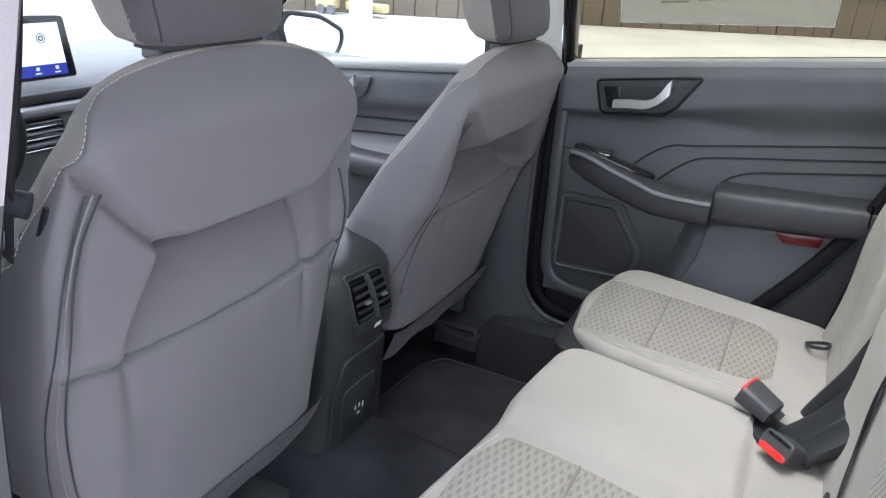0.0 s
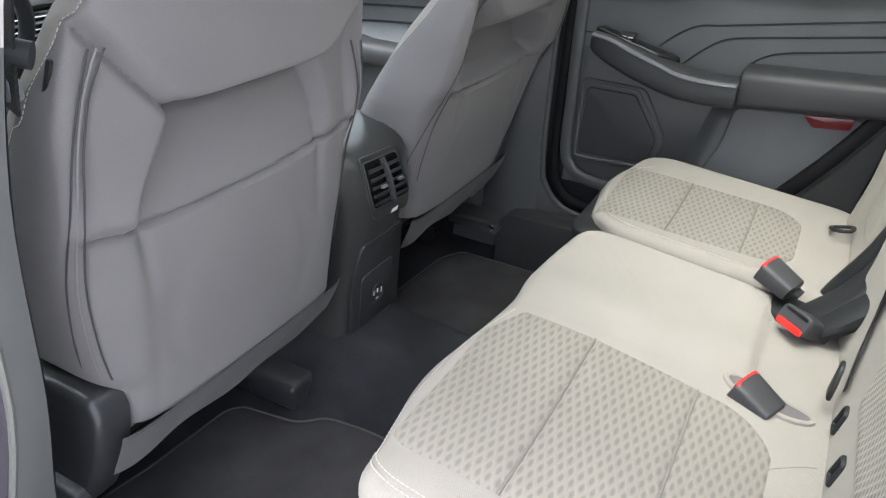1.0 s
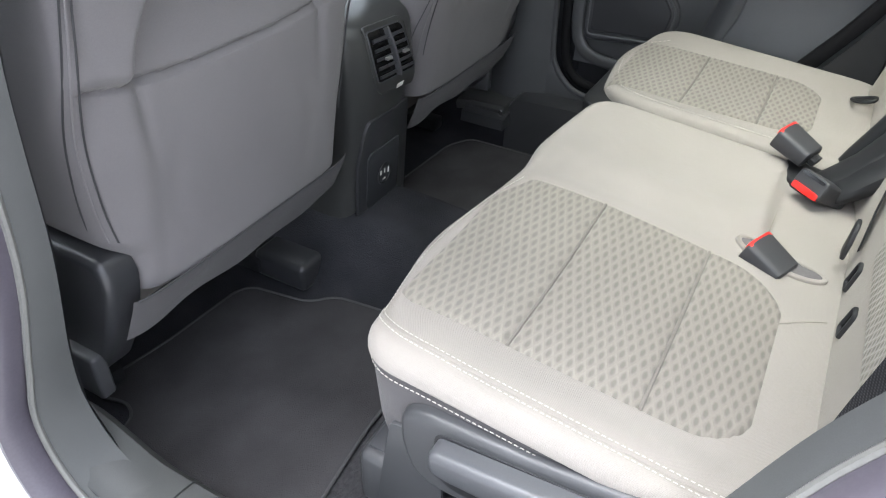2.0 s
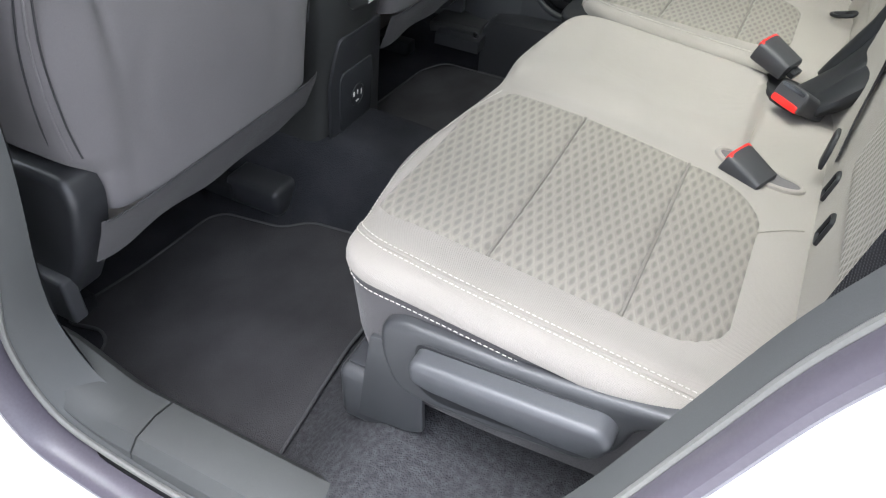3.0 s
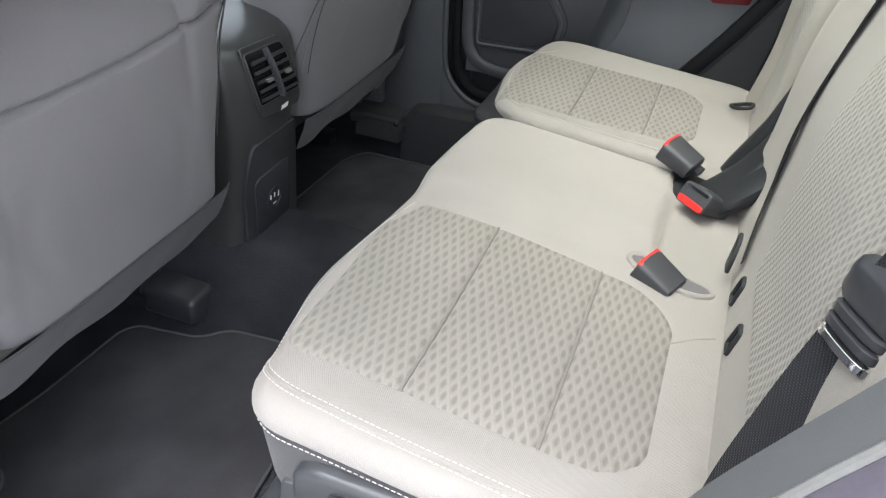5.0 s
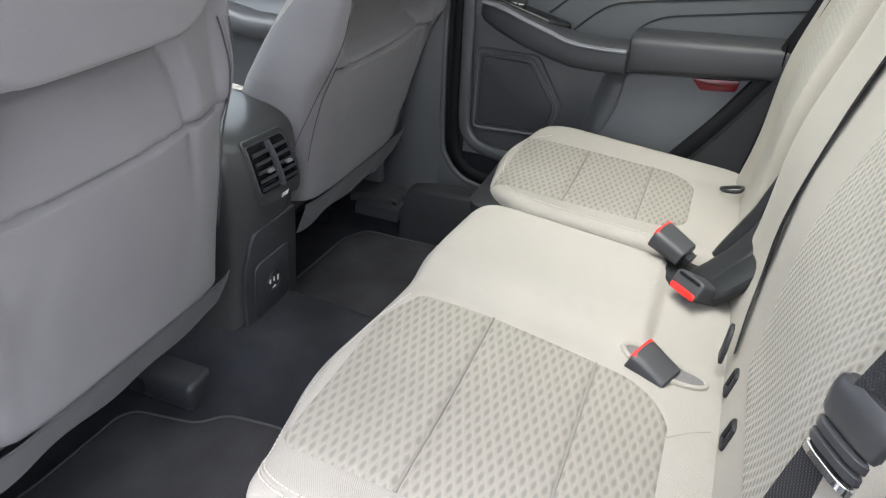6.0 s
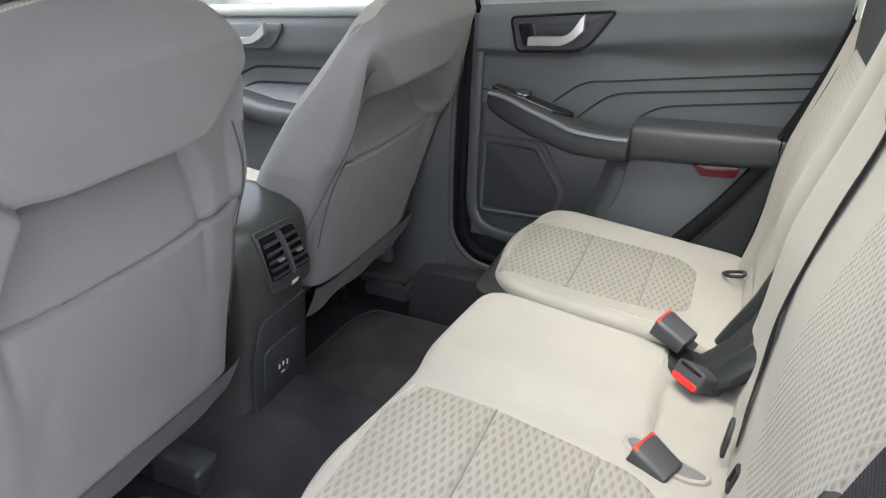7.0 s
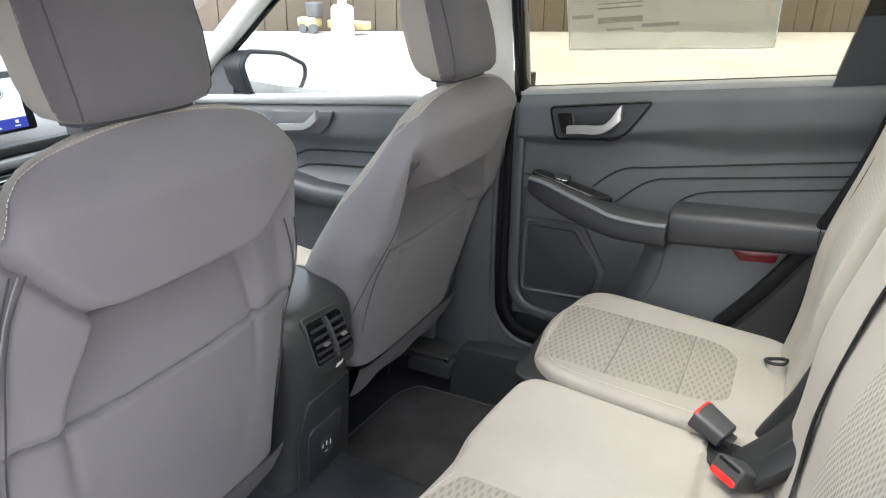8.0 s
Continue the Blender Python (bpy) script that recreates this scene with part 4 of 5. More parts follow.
part("edge_trim", sweep(curve_pts([(-0.372, 0.722, 1.13), (-0.374, 0.722, 0.95), (-0.372, 0.722, 0.77), (-0.370, 0.722, 0.64), (-0.352, 0.719, 0.590), (-0.315, 0.716, 0.565), (-0.24, 0.712, 0.556), (-0.1, 0.705, 0.552)], 8), oval(0.016, 0.008, 14, 2.5), (0, -1, 0)), plastic_cover, door)
part("edge_seal", sweep(curve_pts([(-0.398, 0.728, 1.12), (-0.403, 0.728, 0.85), (-0.402, 0.728, 0.62), (-0.385, 0.725, 0.53), (-0.345, 0.72, 0.49), (-0.27, 0.715, 0.475)], 8), oval(0.013, 0.010, 12), (0, -1, 0)), rubber, door)


def on_flat(y):
    return lambda a, b, h: (a, y - h, b)


# speaker
speaker = part("speaker_surround", plate(rounded([(-0.352, 0.832), (-0.195, 0.832), (-0.180, 0.822), (-0.115, 0.712), (-0.118, 0.672), (-0.15, 0.618), (-0.352, 0.606)], 0.02), on_flat(0.735), 0.0, 0.010, 0.005, 3), plastic_cover, door)
part("speaker_grille", plate(rounded([(-0.334, 0.812), (-0.213, 0.812), (-0.204, 0.808), (-0.136, 0.708), (-0.150, 0.640), (-0.336, 0.632)], 0.014), on_flat(0.725), -0.004, 0.006, 0.004, 3), plastic_armrest, speaker, "black perforated speaker grille")
part("speaker_bezel", sweep([Vector((a, 0.722, b)) for a, b in rounded([(-0.343, 0.823), (-0.208, 0.823), (-0.197, 0.816), (-0.125, 0.711), (-0.140, 0.630), (-0.345, 0.620)], 0.016)], oval(0.0034, 0.003, 8), (0, -1, 0), closed=True), plastic_door, speaker)
# lower pocket below the armrest
part("lower_surround", plate(rounded([(-0.362, 0.915), (-0.30, 0.900), (-0.18, 0.862), (-0.05, 0.842), (0.036, 0.842), (0.03, 0.76), (-0.005, 0.67), (-0.03, 0.56), (-0.362, 0.575)], 0.02), on_flat(0.7345), 0.0, 0.003, 0.001, 2), plastic_cover, door, "charcoal moulding round the speaker")
part("map_pocket", plate(rounded([(0.030, 0.836), (0.40, 0.868), (0.40, 0.50), (-0.03, 0.50), (-0.025, 0.64), (0.018, 0.74)], 0.025), on_flat(0.705), 0.0, 0.012, 0.006, 3), plastic_slate, door, "slate grey lower door panel")
part("pocket_line", sweep(curve_pts([(0.03, 0.689, 0.839), (0.15, 0.689, 0.849), (0.36, 0.689, 0.866)], 6), circle(0.0022, 6), (0, -1, 0)), plastic_grip, door)
part("reflector", plate(rounded([(0.176, 0.847), (0.280, 0.856), (0.274, 0.830), (0.200, 0.823)], 0.004), on_flat(0.693), 0.0, 0.005, 0.0015, 2), red_lens, door, "dark red door reflector")
# pull handle that rises to the window switch
pull = part("pull_handle", loft([[(x, y - 0.055 + a, z + b) for a, b in oval(hw, hh * 0.92, 20, 4.5)] for x, y, z, hw, hh in (
    (-0.325, 0.74, 0.934, 0.018, 0.014), (-0.315, 0.74, 0.938, 0.026, 0.030), (-0.27, 0.735, 0.925, 0.034, 0.038), (-0.21, 0.73, 0.906, 0.040, 0.040), (-0.14, 0.725, 0.886, 0.043, 0.038), (-0.09, 0.72, 0.876, 0.046, 0.036), (-0.02, 0.715, 0.876, 0.048, 0.034), (0.034, 0.712, 0.880, 0.05, 0.033))]), plastic_armrest, door, "black door pull with a grey top strip")
part("pull_strip", sweep(curve_pts([(-0.318, 0.664, 0.957), (-0.27, 0.653, 0.952), (-0.21, 0.643, 0.934), (-0.14, 0.636, 0.914), (-0.09, 0.628, 0.902), (-0.02, 0.622, 0.900), (0.034, 0.617, 0.903)], 8), oval(0.013, 0.004, 12, 3)), plastic_grip, pull)
part("switch_plate", plate(rounded([(-0.318, 0.0), (-0.16, 0.0), (-0.11, 0.034), (-0.13, 0.05), (-0.31, 0.04)], 0.01), lambda a, b, h: (a, 0.668 + b, interp(a, [(-0.32, 0.962), (-0.15, 0.918), (-0.1, 0.908)]) + h), 0.0, 0.014, 0.005, 3), gloss_black, pull)
part("window_switch", box(-0.262, -0.222, 0.682, 0.698, 0.955, 0.968, 0.004), plastic_dark, pull)
part("switch_mark", boxes((-0.257, -0.244, 0.6805, 0.6815, 0.957, 0.960), (-0.240, -0.228, 0.6805, 0.6815, 0.956, 0.959), r=0), paper, pull)
# padded armrest
part("armrest", loft([[(x, 0.70 + a, z + b) for a, b in oval(hw, hh, 24, 4.5)] for x, z, hw, hh in (
    (0.030, 0.887, 0.045, 0.034), (0.036, 0.888, 0.058, 0.041), (0.05, 0.889, 0.062, 0.043), (0.20, 0.900, 0.062, 0.041), (0.36, 0.912, 0.060, 0.038), (0.50, 0.922, 0.055, 0.035))]), plastic_armrest, door, "padded black door armrest")
# inner handle
bezel = part("handle_bezel", plate(rounded([(-0.288, 1.128), (-0.050, 1.163), (-0.098, 1.092), (-0.125, 1.072), (-0.268, 1.058)], 0.014), on_flat(0.716), 0.0, 0.010, 0.004, 3), plastic_armrest, door, "black bezel round a silver inner door handle")
part("bezel_line", sweep([Vector((a, 0.706, b)) for a, b in rounded([(-0.291, 1.131), (-0.044, 1.167), (-0.095, 1.090), (-0.123, 1.068), (-0.271, 1.054)], 0.014)], circle(0.0035, 6), (0, -1, 0), closed=True), gloss_black, bezel)
part("handle_cup", plate(rounded([(-0.268, 1.115), (-0.10, 1.14), (-0.13, 1.085), (-0.255, 1.07)], 0.012), on_flat(0.7058), 0.0, 0.0015, 0.001, 2), plastic_dark, bezel)
# black plate that stands for the shade at one end of the handle cup
part("cup_shade", plate(rounded([(-0.272, 1.118), (-0.232, 1.123), (-0.222, 1.073), (-0.256, 1.069)], 0.006), on_flat(0.704), 0.0, 0.0012, 0.0006, 2), gloss_black, bezel)
lever_line = curve_pts([(-0.240, 0.690, 1.083), (-0.205, 0.686, 1.088), (-0.160, 0.682, 1.093), (-0.135, 0.680, 1.108), (-0.118, 0.680, 1.130), (-0.110, 0.681, 1.139)], 6)
part("inner_handle", loft([[p + Vector((sx, -0.006 * c, sz)) for sx, c, sz in ((0, 1, -k * 0.9), (0, 1, k * 0.9), (0.002, 0, k), (0.002, -1, k), (0.002, -1, -k), (0, 0, -k))] for p, k in [(p, 0.0105 + 0.009 * step(i, 14, 26)) for i, p in enumerate(lever_line)]]), satin_silver, bezel, "satin silver lever")
# pressed lines in the panel
for line in ([(-0.175, 0.936), (-0.13, 0.975), (-0.09, 0.996), (-0.03, 1.005), (0.15, 1.035), (0.42, 1.078)],
             [(-0.112, 0.905), (-0.07, 0.945), (-0.03, 0.972), (0.03, 0.986), (0.2, 1.012), (0.42, 1.046)],
             [(0.035, 0.925), (0.06, 0.945), (0.10, 0.962), (0.2, 0.980), (0.42, 1.017)]):
    part("pressed_line", sweep(curve_pts([(a, door_face(a, b) - 0.0005, b) for a, b in line], 8), oval(0.0022, 0.0022, 6), (0, -1, 0)), plastic_black, door)
part("panel_joint", sweep([Vector((a, door_face(a, b) - 0.0005, b)) for a, b in ((-0.37, 0.945), (-0.345, 0.945), (-0.325, 0.944))], circle(0.0016, 6), (0, -1, 0)), plastic_black, door)
# window
part("window_pane", grid(lin(-0.40, 0.62, 2), lin(0, 1, 8), lambda x, v: (x, 0.775 - 0.20 * v ** 1.1, belt_z(x) - 0.02 + 0.46 * v)), glass_tint, door)
part("front_frame", sweep([Vector((-0.378 + 0.02 * v, 0.755 - 0.18 * v, 1.12 + 0.48 * v)) for v in lin(0, 1, 8)], oval(0.018, 0.02, 10, 3), (0, -1, 0)), gloss_black, door)
part("pane_gasket", sweep([Vector((x, 0.760, belt_z(x) + 0.012)) for x in lin(-0.37, 0.38, 10)], circle(0.004, 6)), rubber, door)
part("quarter_cover", loft([[(a, y, b) for a, b in ccw([(0.315, 1.232), (0.46, 1.250), (0.50, 1.55), (0.38, 1.55), (0.345, 1.38)])] for y in (0.715, 0.765)]), plastic_dark, door, "dark plastic quarter cover", smooth=False)
# price sheet stuck on the pane: a plain pale sheet with bars for its small print
sticker = thing("window_sheet", (0.0, 0.73, 1.26), "pale printed paper sheet stuck on the tinted window", "paper sheet")


def on_pane(a, b, h):
    v = clamp((b - belt_z(a) + 0.02) / 0.46)
    return (a, 0.7735 - 0.20 * v ** 1.1 + h, b)


def thin_paper(name, col, clear):
    """Thin paper against the light: part of the light goes through, the rest glows softly in it."""
    m, nt, b = nodes_of(name)
    tr = nt.nodes.new("ShaderNodeBsdfTransparent")
    tl = nt.nodes.new("ShaderNodeBsdfTranslucent")
    tl.inputs[0].default_value = (*col, 1)
    mx = nt.nodes.new("ShaderNodeMixShader")
    mx.inputs[0].default_value = 1 - clear
    nt.links.new(tr.outputs[0], mx.inputs[1])
    nt.links.new(tl.outputs[0], mx.inputs[2])
    nt.links.new(mx.outputs[0], nt.nodes["Material Output"].inputs[0])
    return m


sheet_mat = thin_paper("thin_sheet_paper", (0.42, 0.43, 0.42), 0.55)
part("sheet", plate([(-0.26, 1.268), (0.19, 1.300), (0.19, 1.52), (-0.26, 1.50)], on_pane, 0.004, 0.006, 0.0005, 1), sheet_mat, sticker, smooth=False)
bars = [(-0.19, 1.333, 0.10, 0.013), (-0.25, 1.340, 0.05, 0.008), (-0.17, 1.318, 0.06, 0.005), (-0.09, 1.330, 0.08, 0.008), (-0.19, 1.365, 0.10, 0.003), (-0.19, 1.375, 0.10, 0.003), (-0.02, 1.395, 0.11, 0.02)]
part("sheet_border", joined(*[sweep([Vector(on_pane(*p, 0.002)) for p in ab], circle(0.0012, 5)) for ab in (((-0.26, 1.268), (0.19, 1.300)), ((0.19, 1.300), (0.19, 1.52)), ((-0.26, 1.268), (-0.26, 1.50)))]), paper, sticker)
faint_print = pane_glass("faint_print", (0.84, 0.83, 0.80), 0.97)
for a, b, w, h in bars:
    part("print_bar", plate([(a, b), (a + w, b + 0.112 * w), (a + w, b + 0.112 * w + h), (a, b + h)], on_pane, 0.001, 0.003, 0.0005, 1), faint_print, sticker)

# far B-pillar, sill and lower quarter trim
far_pillar = thing("pillar_trim", (-0.46, 0.68, 0.38), "dark grey pillar trim behind the far front seat", "pillar trim", kind="structure")
part("pillar_panel", grid(lin(0.36, 1.14, 20), lin(0, 1, 10), lambda z, v: (-0.424 - 0.19 * v + 0.010 * step(z, 0.8, 1.12), 0.715 - 0.03 * math.sin(v * math.pi) - 0.015 * (1 - v), z)), plastic_cover, far_pillar)
part("upper_cover", grid(lin(1.14, 1.62, 10), lin(0, 1, 8), lambda z, v: (-0.388 - 0.15 * v, 0.715 - 0.25 * max(0, z - 1.14) - 0.025 * math.sin(v * math.pi), z)), liner_grey, far_pillar, "pale grey upper pillar cover")
part("pillar_lip", sweep(curve_pts([(-0.418, 0.702, 1.12), (-0.425, 0.702, 0.95), (-0.427, 0.702, 0.77), (-0.422, 0.702, 0.575), (-0.405, 0.702, 0.520), (-0.376, 0.702, 0.485), (-0.33, 0.700, 0.462), (-0.22, 0.698, 0.450)], 8), oval(0.008, 0.006, 14, 2.4), (0, -1, 0)), plastic_cover, far_pillar, "rounded edge beside the door seal")
part("pillar_foot", plate([(-0.50, 0.575), (-0.424, 0.575), (-0.407, 0.520), (-0.378, 0.485), (-0.33, 0.462), (-0.22, 0.450), (-0.22, 0.43), (-0.50, 0.43)], lambda a, b, h: (a, 0.704 - h, b), 0.0, 0.006, 0.002, 2), plastic_cover, far_pillar)
far_sill = thing("sill_trim", (-0.3, 0.68, 0.33), "black plastic sill trim along the far footwell", "sill trim", kind="structure")
part("sill_cover", loft([[(x, y, z) for y, z in ((0.628, FLOOR), (0.634, h - 0.03), (0.640, h - 0.008), (0.652, h), (0.71, h), (0.71, FLOOR))] for x, h in ((-0.512, 0.408), (-0.492, 0.434), (-0.478, 0.440), (-0.30, 0.446), (0.2, 0.452), (0.35, 0.455))]), plastic_hinge, far_sill)
part("sill_ledge", loft([[(x, y, z) for y, z in ((0.612, h - 0.012), (0.616, h - 0.003), (0.628, h), (0.70, h), (0.70, h - 0.03), (0.618, h - 0.03))] for x, h in ((-0.66, 0.402), (-0.61, 0.412), (-0.51, 0.414))]), plastic_console, far_sill)
part("sill_clip", box(-0.524, -0.512, 0.604, 0.630, 0.372, 0.405, 0.003, 2), chrome, far_sill)
part("track_end", loft([[(x, y, z) for y, z in ((0.585, FLOOR + 0.07), (0.59, 0.385), (0.64, 0.395), (0.65, FLOOR + 0.07))] for x in (-0.63, -0.50)]), plastic_hinge, far_sill)
quarter = thing("quarter_trim", (0.35, 0.66, 0.6), "dark grey wheel arch trim beside the far backrest", "quarter trim", kind="structure")
part("arch_panel", loft([[(a, y, b) for a, b in ccw([(0.19, 0.60), (0.60, 0.60), (0.60, 1.30), (0.46, 1.30), (0.41, 1.05), (0.352, 0.90), (0.276, 0.77), (0.20, 0.66)])] for y in (0.61, 0.68)]), plastic_black, quarter, smooth=False)
part("arch_seal", sweep(curve_pts([(0.18, 0.672, 0.655), (0.262, 0.668, 0.77), (0.338, 0.664, 0.90), (0.392, 0.66, 1.03), (0.43, 0.655, 1.16), (0.448, 0.65, 1.30)], 8), oval(0.020, 0.018, 12, 3.5), (0, -1, 0)), rubber, quarter, "black rubber door seal")

# ---- seat belts and buckles ----
def buckle(x, y, z, yaw, pitch, roll, long, label):
    """A belt buckle whose slot end points along its own +z."""
    ob = thing("seat_belt_buckle", (x, y, z), label, "belt buckle", "seat belt buckles")
    m = Matrix.Translation((x, y, z)) @ Euler((0, radians(pitch), radians(yaw))).to_matrix().to_4x4() @ Matrix.Rotation(radians(roll), 4, "Z") @ Matrix.Diagonal((1.05, 1.03, long, 1))
    place = lambda p: m @ Vector(p)
    body = loft([[place((a, b, h)) for a, b in oval(hx * k, hy * k, 20, 5)] for hx, hy, h, k in (
        (0.0135, 0.023, -0.055, 0.9), (0.015, 0.0255, -0.05, 1), (0.0165, 0.027, 0.0, 1), (0.0175, 0.029, 0.036, 1), (0.0170, 0.0285, 0.040, 1), (0.0155, 0.027, 0.042, 1))])
    case = part("buckle_case", body, plastic_armrest, ob)
    part("release_button", loft([[place((a + 0.0115, b, h)) for a, b in oval(0.0055 * k, 0.0255 * k, 16, 6)] for h, k in ((0.034, 1), (0.0435, 1), (0.0450, 0.9))]), red_plastic, case, "red release button")
    part("slot", loft([[place((a - 0.0105, b, h)) for a, b in oval(0.0025, 0.022, 12, 6)] for h in (0.040, 0.0428)]), gloss_black, case)
    part("stalk", loft([[place((a, b, h)) for a, b in oval(0.006, 0.014, 12, 4)] for h in (-0.054, -0.072)]), webbing, ob)
    return ob


buckle(0.2335, -0.144, 0.674, -23, -70, 0, 0.62, "black buckle with red button lying in a cushion slot")
buckle(0.219, 0.146, 0.719, -21, -70, 0, 0.64, "black buckle with red button beside the middle place")
buckle(0.276, 0.060, 0.694, 48, -62, 180, 0.74, "black buckle with red button at the back of the middle place")
pocket = thing("buckle_pocket", (0.27, -0.14, 0.66), "grey cloth pocket round the buckle in the cushion", "buckle pocket")
POCKET = [(0.190, -0.119), (0.199, -0.110), (0.220, -0.112), (0.27, -0.124), (0.304, -0.134), (0.312, -0.144), (0.304, -0.154), (0.28, -0.160), (0.240, -0.156), (0.212, -0.146), (0.196, -0.132)]
part("pocket_lip", sweep(curve_pts([(x, y, bench_top(x, y) + 0.0008) for x, y in POCKET], 6, True), circle(0.0045, 8), closed=True), cloth_beige, pocket)
part("pocket_lining", pillow(ccw([Vector((p[0], p[1])) for p in curve_pts([(x, y, 0) for x, y in POCKET], 4, True)]), lambda x, y: bench_top(x, y) + 0.0028 + 0.0012 * math.sin(x * 330 + y * 150), 0.001, lambda x, y: bench_top(x, y) - 0.01, 5, 2), surface("pocket_cloth", (0.145, 0.138, 0.140), 0.95, spec=0.1), pocket)

# black moulded bracket between the two backrests with the middle belts' roots
gap_trim = thing("backrest_gap_trim", (0.33, 0.2, 0.66), "black plastic trim in the gap between the rear backrests", "seat trim")
part("gap_panel", loft([[(x + a, 0.218 + b, z) for a, b in oval(0.024, 0.020, 16, 2.5)] for x, z in ((0.305, 0.65), (0.325, 0.70), (0.362, 0.78), (0.405, 0.92), (0.44, 1.05), (0.49, 1.22))]), plastic_black, gap_trim)
part("buckle_well", pillow(ccw(rounded([(0.205, 0.165), (0.225, 0.085), (0.262, 0.062), (0.31, 0.055), (0.31, 0.175)], 0.025)), lambda x, y: 0.700 - 0.085 * x + 0.004 * math.sin(60 * x), 0.006, lambda x, y: 0.665, 5, 4), plastic_black, gap_trim)
part("root_cover", loft([[(x, y + a, z + b) for a, b in oval(hw, hh, 18, 2.4)] for x, y, z, hw, hh in ((0.262, 0.120, 0.668, 0.028, 0.012), (0.285, 0.122, 0.680, 0.045, 0.018), (0.312, 0.128, 0.698, 0.058, 0.024), (0.338, 0.145, 0.728, 0.060, 0.028), (0.362, 0.170, 0.775, 0.045, 0.026), (0.385, 0.198, 0.84, 0.028, 0.022), (0.41, 0.215, 0.92, 0.018, 0.018))]), plastic_black, gap_trim)
part("root_base", loft([[(x, y + a, z + b) for a, b in oval(hw, hh, 20, 2.6)] for x, y, z, hw, hh in ((0.284, 0.108, 0.680, 0.050, 0.012), (0.306, 0.112, 0.692, 0.070, 0.020), (0.330, 0.120, 0.712, 0.076, 0.028), (0.360, 0.130, 0.738, 0.076, 0.034))]), plastic_black, gap_trim)


def strap(name, pts, label, width=0.046, flat=(1, 0, 0), thick=0.0013, n=10):
    ob = thing(name, pts[0], label, "seat belt", "seat belts")
    line = curve_pts(pts, n)
    part("webbing_strap", sweep(line, [(-width / 2, -thick), (width / 2, -thick), (width / 2, thick), (-width / 2, thick)], flat), webbing, ob, smooth=False)
    return ob, line


def face_at(face, z, v, off):
    x, y, zz = face(z, v)
    return (x - off, y, zz)


mid_belt, _ = strap("seat_belt", [(0.340, -0.095, 0.70), face_at(near_face, 0.74, 0.36, 0.006), face_at(near_face, 0.80, 0.46, 0.005), face_at(near_face, 0.90, 0.465, 0.005), face_at(near_face, 1.04, 0.475, 0.005), face_at(near_face, 1.14, 0.49, 0.005), face_at(near_face, 1.26, 0.54, 0.006), face_at(near_face, 1.33, 0.58, 0.004)],
                    "black webbing belt lying over the wide backrest", 0.034, (1, -0.25, -0.13))
part("belt_tongue", loft([[(x + a, y + b, z) for a, b in oval(0.0040 * k, 0.0125 * k, 16, 4)] for x, y, z, k in ((0.323, -0.108, 0.690, 0.8), (0.323, -0.106, 0.694, 1), (0.325, -0.102, 0.712, 1), (0.327, -0.094, 0.734, 0.9), (0.328, -0.090, 0.738, 0.7))]), plastic_black, mid_belt, "black plastic tongue with a steel blade")
side_belt, _ = strap("seat_belt", [(0.334, -0.566, 0.66), (0.338, -0.556, 0.75), (0.354, -0.550, 0.86), (0.372, -0.546, 0.955), (0.390, -0.552, 1.04), (0.412, -0.563, 1.13), (0.46, -0.585, 1.32)], "black webbing belt with its tongue beside the backrest", 0.052, (0.7, 0.72, -0.1))
lean_m = Matrix.Translation((0.373, -0.545, 0.980)) @ Euler((radians(-4), radians(12), radians(26))).to_matrix().to_4x4()
tg = lambda x, y, z: lean_m @ Vector((x, y, z))
tongue = part("belt_tongue", loft([[tg(a, b, h) for a, b in oval(d, w, 20, 3)] for h, w, d in ((-0.006, 0.031, 0.009), (0.0, 0.034, 0.012), (0.018, 0.035, 0.013), (0.026, 0.033, 0.011), (0.030, 0.028, 0.007))]), plastic_hinge, side_belt, "black plastic belt tongue with a ribbed steel shoulder")
for k in range(3):
    part("tongue_rib", loft([[tg(a - 0.002, b, h - 0.013 - 0.011 * k) for a, b in oval(d, w, 18, 3)] for h, w, d in ((-0.005, 0.027, 0.007), (-0.003, 0.029, 0.010), (0.003, 0.029, 0.010), (0.005, 0.027, 0.007))]), plastic_hinge if k < 2 else chrome, tongue)
far_belt, _ = strap("seat_belt", [(0.33, 0.62, 0.70), (0.352, 0.61, 0.85), (0.366, 0.585, 0.95), (0.40, 0.575, 1.08), (0.45, 0.58, 1.25)], "black belt by the far backrest", 0.046, (1, -0.3, -0.2))
part("belt_tongue", loft([[(0.345, 0.592 + a, z + b) for a, b in oval(0.02, 0.006, 12, 3)] for z in (0.93, 0.955, 0.965)]), chrome, far_belt)
anchor = thing("belt_anchor", (0.31, 0.50, 0.67), "black belt anchor loop beside the far cushion", "belt anchor")
part("anchor_loop", sweep(curve_pts([(0.292, 0.512, 0.676), (0.302, 0.488, 0.682), (0.326, 0.480, 0.690), (0.332, 0.502, 0.690), (0.316, 0.520, 0.680)], 6, True), circle(0.004, 8), closed=True), plastic_black, anchor)
